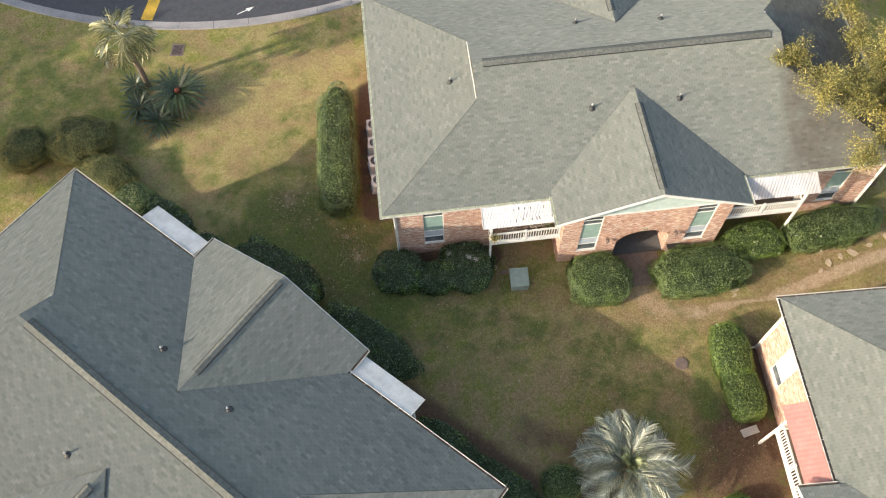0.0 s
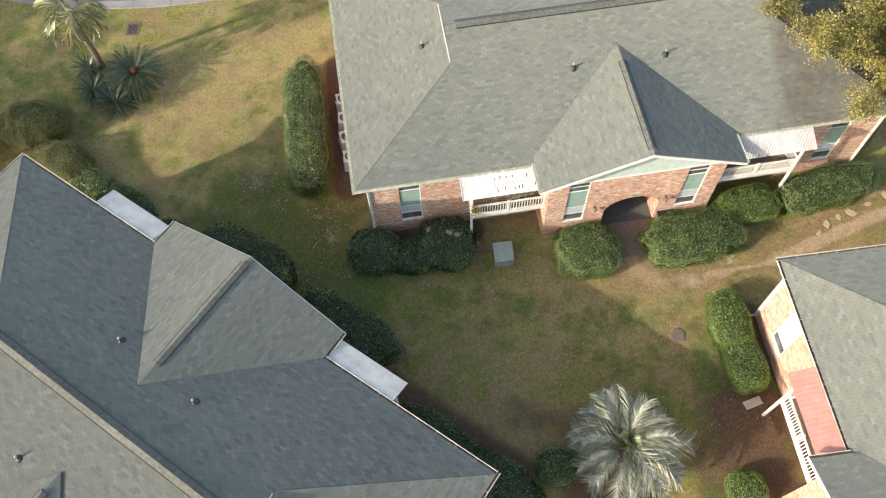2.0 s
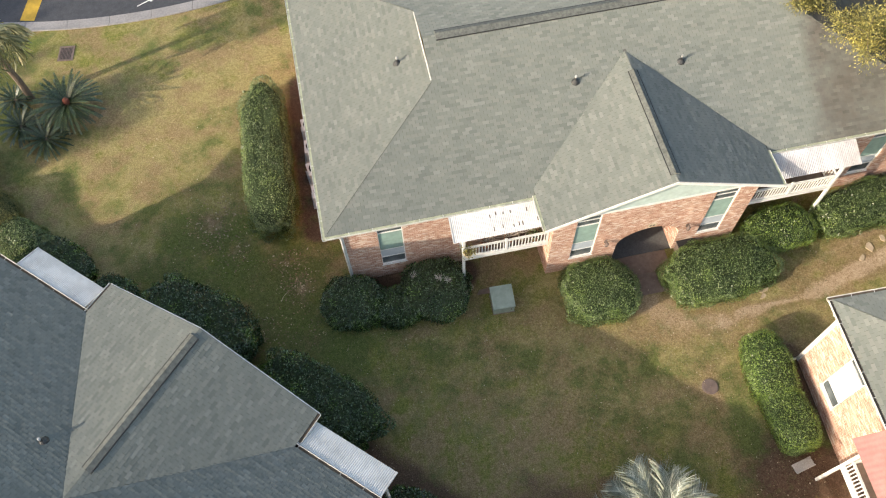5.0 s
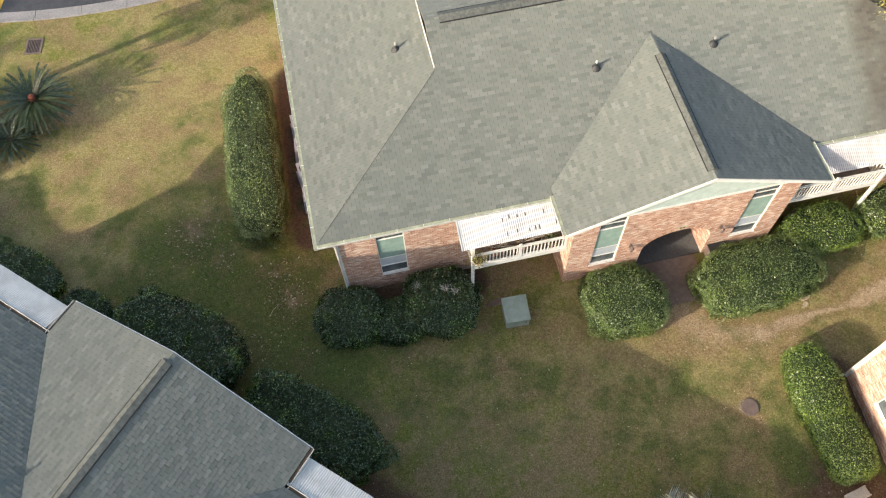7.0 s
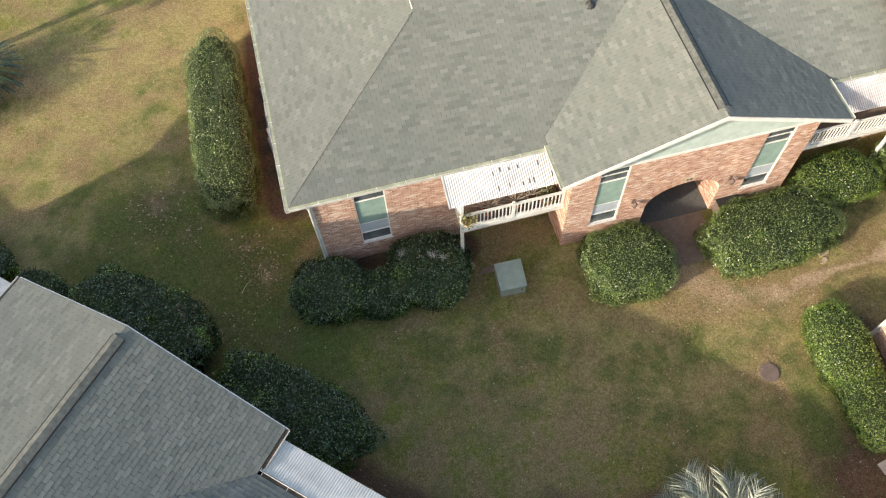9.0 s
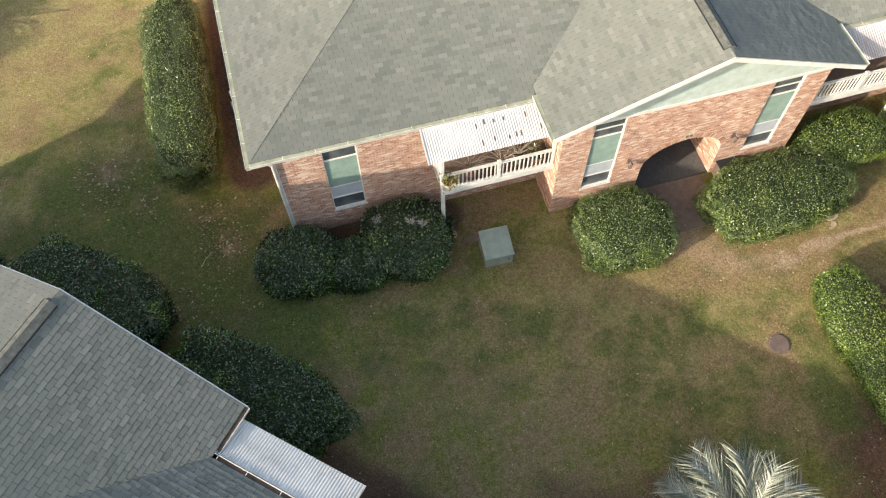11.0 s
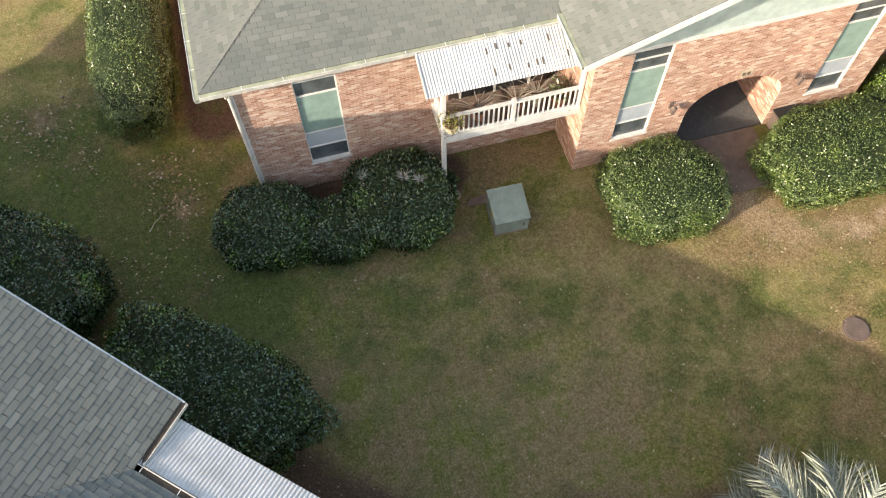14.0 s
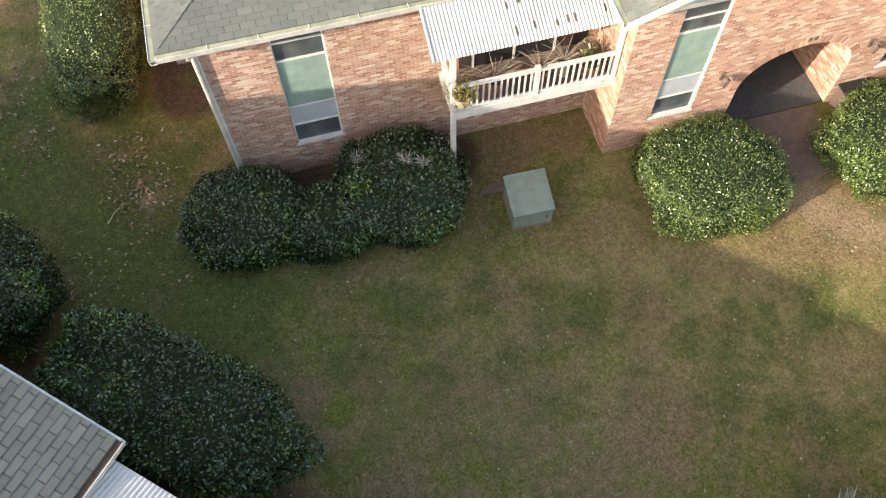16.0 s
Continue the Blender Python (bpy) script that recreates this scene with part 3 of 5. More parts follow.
def window_stack(house, span, y, panel, spandrel_label, top):
    """A tall opening: lower sash window, siding panel, upper sash window."""
    x0, x1 = span
    win = part("window", box(x0, x1, y + 0.10, y + 0.14, SILL, top), BLACK, house)
    part("window_sill", box(x0 - 0.04, x1 + 0.04, y - 0.03, y + 0.1, SILL - 0.05, SILL + 0.015, 0.008), WHITE, win)
    for za, zb in ((SILL + 0.015, PANEL0), (PANEL1, top)):
        bm = bmesh.new()
        for bx in ((x0, x0 + 0.025, za, zb), (x1 - 0.04, x1, za, zb), (x0 + 0.025, x1 - 0.04, za, za + 0.03), (x0 + 0.025, x1 - 0.04, zb - 0.03, zb), (x0 + 0.025, x1 - 0.04, (za + zb) / 2 - 0.02, (za + zb) / 2 + 0.02)):
            add_box(bm, bx[0], bx[1], y + 0.03, y + 0.1, bx[2], bx[3])
        part("window_frame", bm, WHITE, win)
        part("pane", box(x0 + 0.025, x1 - 0.04, y + 0.075, y + 0.085, za + 0.03, (za + zb) / 2 - 0.02), GLASS, win)
        # lower window: upper pane gets a pale colour for its reflection
        part("pane", box(x0 + 0.025, x1 - 0.04, y + 0.055, y + 0.065, (za + zb) / 2 + 0.02, zb - 0.03), GLASS if za > 3 else PANE_REFLECTION, win)
    pan = part("spandrel_panel", box(x0, x1, y + 0.08, y + 0.1, PANEL0, PANEL1), panel, house, spandrel_label)
    z = PANEL0 + 0.01
    while z < PANEL1 - 0.05:
        zz = min(z + 0.125, PANEL1)
        part("siding_board", prism([(y + 0.042, z), (y + 0.072, zz), (y + 0.08, zz), (y + 0.08, z)], "x", x0 + 0.02, x1 - 0.02), panel, pan)
        z += 0.13
    part("casing", box(x0, x0 + 0.015, y + 0.03, y + 0.08, PANEL0, PANEL1), WHITE, pan)
    part("casing", box(x1 - 0.04, x1, y + 0.03, y + 0.085, PANEL0, PANEL1), WHITE, pan)


def gutter(house, a, b, outward, litter=None):
    """A white half-open channel along an eave from a to b, litter inside."""
    a, b, o = Vector(a), Vector(b), Vector(outward)
    d = (b - a).normalized()
    bm = bmesh.new()
    prof = [(0.0, -0.01), (0.0, -0.12), (0.10, -0.12), (0.12, 0.0), (0.135, 0.0), (0.115, -0.135), (-0.012, -0.135), (-0.012, -0.01)]
    ends = [[bm.verts.new(p + o * q + Vector((0, 0, z))) for q, z in prof] for p in (a, b)]
    for k in range(len(prof)):
        n = (k + 1) % len(prof)
        bm.faces.new((ends[0][k], ends[0][n], ends[1][n], ends[1][k]))
    bm.faces.new(ends[0]), bm.faces.new(ends[1])
    bmesh.ops.recalc_face_normals(bm, faces=bm.faces)
    g = part("gutter", bm, GUTTER, house)
    bm = bmesh.new()
    h = -0.05 if litter is None else -0.012
    quad = [a + o * 0.003 + Vector((0, 0, h)), a + o * 0.112 + Vector((0, 0, h)), b + o * 0.112 + Vector((0, 0, h)), b + o * 0.003 + Vector((0, 0, h))]
    lo = [bm.verts.new(p - Vector((0, 0, 0.04))) for p in quad]
    hi = [bm.verts.new(p) for p in quad]
    bm.faces.new(lo), bm.faces.new(hi)
    for i in range(4):
        bm.faces.new((lo[i], lo[(i + 1) % 4], hi[(i + 1) % 4], hi[i]))
    part("leaf_litter", bm, litter or GUTTER_IN, g)
    L = (b - a).length
    n = int(L / 0.9)
    for i in range(1, n):
        p = a + d * (i * L / n)
        bm = bmesh.new()
        add_tube(bm, [p + Vector((0, 0, -0.008)), p + o * 0.125 + Vector((0, 0, -0.004))], [0.009, 0.009], 5)
        part("hanger", bm, WHITE, g)


def corrugated(x0, x1, yb, zb, yf, zf, pitch=0.105, amp=0.016):
    """A corrugated sheet that falls from its back edge to its front edge, with thickness."""
    n = int((x1 - x0) / pitch * 6)
    verts, faces = [], []
    for i in range(n + 1):
        x = x0 + (x1 - x0) * i / n
        h = amp * math.sin(2 * math.pi * (x - x0) / pitch)
        for s in (0.0, 1.0):
            y, z = yb + (yf - yb) * s, zb + (zf - zb) * s
            verts += [(x, y, z + h), (x, y, z + h - 0.006)]
    for i in range(n):
        a, b = i * 4, i * 4 + 4
        faces += [(a, a + 2, b + 2, b), (a + 1, b + 1, b + 3, a + 3), (a, b, b + 1, a + 1), (a + 2, a + 3, b + 3, b + 2)]
    me = mesh_of("roof_sheet", verts, faces)
    return me


def balcony(house, x0, x1, sheet, label, open_left=True, stained=False):
    """Timber balcony between the main wall and a front rail, with posts and a sheet roof."""
    yf, zf, zt = 19.55, 2.55, 3.42
    deck = part("balcony", box(x0, x1, yf + 0.05, WALL_Y - 0.005, 2.42, zf), WALKWAY, house, "white timber balcony with baluster rail")
    part("fascia_board", box(x0 - 0.02, x1 + 0.02, yf - 0.02, yf + 0.045, 2.33, zf + 0.03, 0.006), WHITE, deck)
    part("fascia_board", box(x0 - 0.02 if open_left else x1 - 0.04, x0 + 0.04 if open_left else x1 + 0.02, yf + 0.05, WALL_Y, 2.33, zf + 0.03, 0.006), WHITE, deck)
    mid = (x0 + x1) / 2
    xe = x0 if open_left else x1
    part("post", box(xe - 0.06, xe + 0.06, yf - 0.03, yf + 0.09, -0.02, 4.68, 0.008), WHITE, deck)
    part("rail_post", box(mid - 0.06, mid + 0.06, yf - 0.02, yf + 0.09, zf + 0.035, zt + 0.07, 0.008), WHITE, deck)
    xo = x1 - 0.06 if open_left else x0 + 0.06
    part("rail_post", box(xo - 0.05, xo + 0.05, yf - 0.02, yf + 0.09, zf + 0.035, 4.68, 0.008), WHITE, deck)
    for a, b in ((x0 + 0.07, mid - 0.062), (mid + 0.062, x1 - 0.12)):
        if not open_left:
            a, b = (x0 + 0.12, mid - 0.062) if a < mid else (mid + 0.062, x1 - 0.07)
        part("top_rail", box(a, b, yf - 0.02, yf + 0.08, zt - 0.06, zt, 0.006), WHITE, deck)
        part("bottom_rail", box(a, b, yf, yf + 0.06, zf + 0.08, zf + 0.14, 0.006), WHITE, deck)
        n = int((b - a) / 0.135)
        bal = bpy.data.meshes.new("baluster")
        bm = box(-0.019, 0.019, yf + 0.005, yf + 0.043, zf + 0.142, zt - 0.062)
        bm.to_mesh(bal)
        bm.free()
        for i in range(n):
            ob = part("baluster", bal, WHITE, deck)
            ob.location.x = a + (i + 0.5) * (b - a) / n
    # end rail
    part("top_rail", box(xe - 0.04, xe + 0.04, yf + 0.095, WALL_Y - 0.01, zt - 0.06, zt, 0.006), WHITE, deck)
    for i in range(6):
        part("baluster", box(xe - 0.019, xe + 0.019, yf + 0.2 + i * 0.14, yf + 0.238 + i * 0.14, zf + 0.03, zt - 0.062), WHITE, deck)
    # roof
    part("beam", box(x0 - 0.05, x1, yf - 0.02, yf + 0.08, 4.685, 4.8, 0.006), WHITE, deck)
    ya, za, yb, zb = 20.2, EZ - 0.04, 19.16, 4.8
    part("roof_sheet", corrugated(x0 - 0.5 if open_left else x0 + 0.72, x1 - 0.48 if open_left else x1 + 0.28, ya, za, yb, zb, 0.21 if sheet is RED_SHEET else 0.078, 0.005 if sheet is RED_SHEET else 0.009), sheet, deck, label)
    xa, xb = (x0 - 0.5, x1 - 0.48) if open_left else (x0 + 0.72, x1 + 0.28)
    for x in (xa - 0.02, xb - 0.02):
        part("edge_trim", prism([(ya, za + 0.03), (yb, zb + 0.03), (yb, zb - 0.05), (ya, za - 0.05)], "x", x, x + 0.04), sheet, deck)
    if stained:
        for u, s in ((0.44, 0.27), (0.51, 0.2), (0.59, 0.23), (0.67, 0.23), (0.85, 0.25), (0.46, 0.75), (0.56, 0.71), (0.68, 0.76), (0.74, 0.73), (0.78, 0.73), (0.95, 0.67)):
            x, h = xa + (xb - xa) * u, random.uniform(0.05, 0.09)
            y, z = ya + (yb - ya) * s, za + (zb - za) * s
            rise = (za - zb) / (ya - yb) * h
            bm = bmesh.new()
            ends = [[bm.verts.new((x + dx, y + sg * h, z + sg * rise + dz)) for dx, dz in ((-0.024, 0.0), (0.024, 0.0), (0.018, 0.014), (-0.018, 0.014))] for sg in (-1, 1)]
            for i in range(4):
                bm.faces.new((ends[0][i], ends[0][(i + 1) % 4], ends[1][(i + 1) % 4], ends[1][i]))
            bm.faces.new(ends[0]), bm.faces.new(ends[1])
            bmesh.ops.recalc_face_normals(bm, faces=bm.faces)
            part("rust_hole", bm, GUTTER_IN, deck)
    for k in range(1, 4):
        s = k / 4
        y, z = ya + (yb - ya) * s, za + (zb - za) * s
        part("rafter", box(xa + 0.05, xb - 0.05, y - 0.03, y + 0.03, z - 0.10, z - 0.028), WHITE, deck)


def vent_pipe(house, x, y, z):
    v = part("vent_pipe", tube([(x, y, z - 0.1), (x, y, z + 0.3)], 0.042, 10), LEAD, house)
    part("flashing", tube([(x, y, z - 0.05), (x, y, z + 0.04), (x, y, z + 0.12)], [0.2, 0.15, 0.06], 10), LEAD, v)
    part("cap", tube([(x, y, z + 0.27), (x, y, z + 0.36), (x, y, z + 0.38)], [0.056, 0.052, 0.03], 10), CAP_GREY, v)


def house(m, label, sheet_left, sheet_right, panel, vents, bricks=True, detailed=False, litter=None):
    hs = thing("apartment_building", m, label, "building", "apartment buildings round the lawn")
    planes = roof_planes()
    # deck and shingles
    roof = part("roof", slab(planes["front"]), DECK, hs, "hipped roof of weathered grey-green asphalt shingles")
    for k, p in planes.items():
        if k != "front":
            part("roof_slope", slab(p), DECK, roof)
    for p, q in (((EX0, EY, EZ), (GX0, GYF, GZ)), ((EX1, EY, EZ), (GX1, GYF, GZ)), ((EX0, BY, EZ), (GX0, GYB, GZ)), ((EX1, BY, EZ), (GX1, GYB, GZ))):
        p, q = Vector(p), Vector(q)
        part("hip_seam", tube([p.lerp(q, 0.02) + Vector((0, 0, 0.004)), q + Vector((0, 0, 0.004))], 0.016, 5), RIDGE_DARK, roof)
    verts, faces = [], []
    picked = []
    for k, p in planes.items():
        zone = None
        if detailed and k == "front":
            def zone(u, v):
                return 0.45 + v < u < 5.3 and v < 0.85
        fr = shingle_plane(p, verts, faces, skip=zone)
        if zone:
            picked.append((*fr, zone))
    tagged(part("shingles", mesh_of("shingles", verts, faces), SHINGLE, roof), kind="stuff")
    for o, u, w, nrm, wanted in picked:
        me = mesh_of("shingle", [(0, 0, 0.012), (0.294, 0, 0.012), (0.294, 0.142, 0.003), (0, 0.142, 0.003), (0, 0, -0.004), (0.294, 0, -0.004)], [(0, 1, 2, 3), (4, 5, 1, 0)])
        me.materials.append(SHINGLE)
        mm = Matrix((u, w, nrm)).transposed().to_4x4()
        for r in range(6):
            for k in range(18):
                x = k * 0.305 + (r % 2) * 0.1525
                if wanted(x + 0.147, r * 0.142):
                    ob = part("shingle", me, None, roof)
                    ob.matrix_local = Matrix.Translation(o + u * x + w * (r * 0.142) + nrm * random.uniform(0, 0.003)) @ mm
    # ridge vents
    def cap(a, b, side, drop, h=0.055):
        a, b, s = Vector(a), Vector(b), Vector(side)
        bm = bmesh.new()
        prof = [(-1, -drop + 0.02), (-1, -drop + h), (0, h + 0.02), (1, -drop + h), (1, -drop + 0.02)]
        e = [[bm.verts.new(p + s * q + Vector((0, 0, z))) for q, z in prof] for p in (a, b)]
        for i in range(4):
            bm.faces.new((e[0][i], e[0][i + 1], e[1][i + 1], e[1][i]))
        bm.faces.new(e[0]), bm.faces.new(e[1])
        bmesh.ops.recalc_face_normals(bm, faces=bm.faces)
        return bm
    for p, q, side, drop in (((GX0 + 0.55, RY, RZ), (GX1 - 0.6, RY, RZ), (0, 0.25, 0), 0.098), ((WX, WY + 0.35, WZ), (WX, WV - 1.1, WZ), (0.18, 0, 0), 0.073), ((WX, 30.9, WZ), (WX, 37.8, WZ), (0.18, 0, 0), 0.073)):
        vent = part("ridge_vent", cap(p, q, side, drop), RIDGE_DARK, roof, "dark felt ridge vent")
        # black strips paint the dark shaded edges along the cap's sides
        for sg in (-1.06, 1.06):
            o = Vector(side) * sg + Vector((0, 0, 0.034 - drop))
            bm = bmesh.new()
            add_tube(bm, [Vector(p) + o, Vector(q) + o], [0.026, 0.026], 4)
            bm.to_mesh(me := bpy.data.meshes.new("slot"))
            bm.free()
            part("slot", me, BLACK, vent)
    # gablets
    for x, s in ((GX0, 1), (GX1, -1)):
        part("gablet", prism([(GYF + 0.05, GZ - 0.05), (GYB - 0.05, GZ - 0.05), (RY, RZ - 0.08)], "x", x + s * 0.22, x + s * 0.3), WHITE, hs)
        part("gablet_trim", box(x - 0.03 * s, x + 0.01 * s, GYF + 0.1, GYB - 0.1, GZ - 0.02, GZ + 0.05), WHITE, hs)
    for x, y in vents:
        z = EZ + (RZ - EZ) * (y - EY) / (RY - EY) if y < RY else RZ - (RZ - EZ) * (y - RY) / (BY - RY)
        vent_pipe(hs, x, y, z if x > 3 else EZ + (GZ - EZ) * (x - EX0) / (GX0 - EX0))
    # gutters
    gutter(hs, (EX0, EY, EZ), (WXL, EY, EZ), (0, -1, 0), litter)
    gutter(hs, (WXR, EY, EZ), (EX1, EY, EZ), (0, -1, 0), litter)
    gutter(hs, (EX0, EY - 0.13, EZ), (EX0, BY, EZ), (-1, 0, 0), litter)
    gutter(hs, (EX1, EY - 0.13, EZ), (EX1, BY, EZ), (1, 0, 0), litter)
    gutter(hs, (EX0, BY, EZ), (EX1, BY, EZ), (0, 1, 0), litter)
    gutter(hs, (WXL, WY, EZW), (WXL, EY, EZW), (-1, 0, 0), litter)
    gutter(hs, (WXR, WY, EZW), (WXR, EY, EZW), (1, 0, 0), litter)
    # walls
    t = 0.24
    wl = part("front_wall", prism(LEFT_WALL, "y", WALL_Y, WALL_Y + t), MORTAR, hs, "red-orange brick wall with pale mortar")
    ww = part("wing_wall", prism(WING_WALL, "y", WING_Y, WING_Y + t), MORTAR, hs, "red-orange brick gable wing wall with an arched passage")
    wr = part("front_wall", prism(RIGHT_WALL, "y", WALL_Y, WALL_Y + t), MORTAR, hs, "red-orange brick wall with pale mortar")
    part("side_wall", box(WALL_X0, WALL_X0 + t, WALL_Y + t, 35.4, 0, WALL_TOP), BRICK, hs)
    part("side_wall", box(WALL_X1 - t, WALL_X1, WALL_Y + t, 35.4, 0, WALL_TOP), BRICK, hs)
    part("rear_wall", box(WALL_X0, WALL_X1, 35.4, 35.64, 0, WALL_TOP), BRICK, hs)
    ws1 = part("wing_side_wall", box(WINGX0, WINGX0 + t, WING_Y + t, WALL_Y, 0, WALL_TOP + 0.12), MORTAR, hs)
    ws2 = part("wing_side_wall", box(WINGX1 - t, WINGX1, WING_Y + t, WALL_Y, 0, WALL_TOP + 0.12), MORTAR, hs)
    if bricks:
        for wall, outline, place in ((wl, LEFT_WALL, lambda s, d, z: (s, WALL_Y - d, z)), (wr, RIGHT_WALL, lambda s, d, z: (s, WALL_Y - d, z)),
                                     (ww, WING_WALL, lambda s, d, z: (s, WING_Y - d, z)),
                                     (ws1, [(WING_Y, 0), (WALL_Y, 0), (WALL_Y, 5.0), (WING_Y, 5.0)], lambda s, d, z: (WINGX0 - d, s, z)),
                                     (ws2, [(WING_Y, 0), (WALL_Y, 0), (WALL_Y, 5.0), (WING_Y, 5.0)], lambda s, d, z: (WINGX1 + d, s, z))):
            v, f = [], []
            zone = None
            if wall is ww:
                for xs, sg in ((ARCH_X0, 1), (ARCH_X1, -1)):
                    pv, pf = [], []
                    brick_field([(WING_Y + 0.01, 0.05), (22.5, 0.05), (22.5, 2.58), (WING_Y + 0.25, 2.58), (WING_Y + 0.24, 1.45), (WING_Y + 0.01, 1.45)], lambda s, d, z: (xs + sg * d, s, z), pv, pf)
                    tagged(part("bricks", mesh_of("bricks", pv, pf), BRICK, ww), kind="stuff")
            if detailed and wall is ww:
                def zone(s, z):
                    return s < 8.3 and 1.0 < z < 4.75
            brick_field(outline, place, v, f, zone)
            tagged(part("bricks", mesh_of("bricks", v, f), BRICK, wall), kind="stuff")
            if zone:
                meshes = {}
                vv, ff = [], []
                brick_field(outline, place, vv, ff, lambda s, z: not zone(s, z))
                for i in range(0, len(vv), 8):
                    c = Vector(vv[i])
                    loc = [Vector(p) - c for p in vv[i:i + 8]]
                    key = round(loc[1].x, 2)
                    if key not in meshes:
                        meshes[key] = mesh_of("brick", loc, [tuple(k - ff[0][0] + 4 for k in q) for q in ff[:5]])
                        meshes[key].materials.append(BRICK)
                    ob = part("brick", meshes[key], None, wall)
                    ob.location = c
    # brick ring round the arch
    if bricks:
        cx, hw = (ARCH_X0 + ARCH_X1) / 2, (ARCH_X1 - ARCH_X0) / 2
        ring = mesh_of("arch_brick", [(x, y, z) for y in (0.0, -0.012) for x, z in ((-0.031, 0.004), (0.031, 0.004), (0.036, 0.205), (-0.036, 0.205))],
                       [(4, 5, 6, 7), (0, 1, 5, 4), (1, 2, 6, 5), (2, 3, 7, 6), (3, 0, 4, 7)])
        ring.materials.append(BRICK)
        for k in range(58):
            a = math.pi * (k + 0.5) / 58
            px, pz = cx - hw * math.cos(a), 1.5 + 1.13 * math.sin(a)
            nx, nz = -math.cos(a) / hw, math.sin(a) / 1.13
            ob = part("arch_brick", ring, None, ww)
            ob.matrix_local = Matrix.Translation((px, WING_Y - 0.001, pz)) @ Matrix.Rotation(math.atan2(nx, nz), 4, "Y")
    # gable siding and rake boards
    xa, xb = WINGX0 - 0.02, WINGX1 + 0.02

    def rake(x):
        return EZW + (WZ - EZW) * (1 - (x - WX) / (WXR - WX if x > WX else WXL - WX)) - 0.17
    sid = part("gable_siding", prism([(xa, 4.82), (xb, 4.82), (xb, rake(xb)), (WX, rake(WX)), (xa, rake(xa))], "y", WING_Y + 0.04, WING_Y + 0.2), PALE_PANEL, hs, "pale green gable siding")
    z = 4.86
    while z < WZ - 0.4:
        up = 1 - (z + 0.32 - EZW) / (WZ - EZW)
        left = max(xa, WX - (WX - WXL) * up)
        right = min(xb, WX + (WXR - WX) * up)
        part("siding_board", prism([(WING_Y - 0.005, z), (WING_Y + 0.03, z + 0.15), (WING_Y + 0.04, z + 0.15), (WING_Y + 0.04, z)], "x", left, right), PALE_PANEL, sid)
        z += 0.152
    part("frieze_board", box(xa, xb, WING_Y - 0.03, WING_Y + 0.03, 4.74, 4.86, 0.006), WHITE, hs)
    for end, out in ((WXL, WXL - 0.05), (WXR, WXR + 0.05)):
        p = [(WX, WZ - 0.02), (out, EZW - 0.04), (out, EZW - 0.22), (WX, WZ - 0.2)]
        part("rake_board", prism(p, "y", WY - 0.035, WY + 0.005), WHITE, hs)
        part("soffit", prism([(WX, WZ - 0.165), (end, EZW - 0.165), (end, EZW - 0.185), (WX, WZ - 0.185)], "y", WY + 0.006, WING_Y - 0.04), WHITE, hs)
    # windows
    window_stack(hs, WIN_MAIN, WALL_Y, panel, "sage green siding panel", 5.04)
    window_stack(hs, WIN_WL, WING_Y, panel, "sage green siding panel", 4.8)
    window_stack(hs, WIN_WR, WING_Y, panel, "sage green siding panel", 4.8)
    window_stack(hs, (22.5, 23.55), WALL_Y, panel, "sage green siding panel", 5.04)
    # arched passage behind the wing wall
    part("passage_floor", box(ARCH_X0, ARCH_X1, WING_Y + 0.02, 27.0, -0.01, 0.05), DIMMED_FLOOR, hs)
    part("passage_wall", box(ARCH_X0 - 0.24, ARCH_X0, WING_Y + t, 27.0, 0, 2.6), BRICK, hs)
    part("passage_wall", box(ARCH_X1, ARCH_X1 + 0.24, WING_Y + t, 27.0, 0, 2.6), BRICK, hs)
    part("passage_ceiling", box(9.86, 13.74, WING_Y + t, 27.0, 2.6, 2.75), WHITE, hs)
    # added dark board closes the unseen far end and keeps the passage dark
    part("passage_door", box(10.4, 13.2, 26.9, 27.0, 0.05, 2.6), DARK_BACKING, hs)
    # wall lanterns
    for x in (9.9, 13.72):
        ln = part("wall_lantern", box(x - 0.05, x + 0.05, WING_Y - 0.04, WING_Y - 0.008, 2.05, 2.3, 0.008), IRON, hs, "dark iron wall lantern")
        part("arm", tube([(x, WING_Y - 0.04, 2.28), (x, WING_Y - 0.14, 2.36), (x, WING_Y - 0.2, 2.3)], 0.014, 6), IRON, ln)
        part("shade", tube([(x, WING_Y - 0.2, 2.06), (x, WING_Y - 0.2, 2.26), (x, WING_Y - 0.2, 2.33)], [0.07, 0.1, 0.02], 6), IRON, ln)
    # plate over the arch
    pl = part("number_plate", box(11.75, 12.12, WING_Y - 0.035, WING_Y - 0.012, 2.74, 2.96, 0.006), POT_PALE, hs, "small pale plate with dark bars")
    for k in range(2):
        part("bar", box(11.81 + k * 0.14, 11.91 + k * 0.14, WING_Y - 0.04, WING_Y - 0.035, 2.79, 2.91), IRON, pl)
    # downspouts
    for x in (WALL_X0 - 0.06, WALL_X1 + 0.06):
        dn = part("downspout", tube([(x, EY - 0.06, EZ - 0.13), (x, EY - 0.06, EZ - 0.22), (x, WALL_Y - 0.06, EZ - 0.5), (x, WALL_Y - 0.06, 0.15), (x, WALL_Y - 0.3, 0.05)], 0.05, 8), GUTTER, hs, "white metal downspout")
        part("corner_trim", box(x - 0.02, x + 0.10, WALL_Y - 0.02, WALL_Y + 0.1, 0, WALL_TOP) if x < 0 else box(x - 0.1, x + 0.02, WALL_Y - 0.02, WALL_Y + 0.1, 0, WALL_TOP), WHITE, hs)
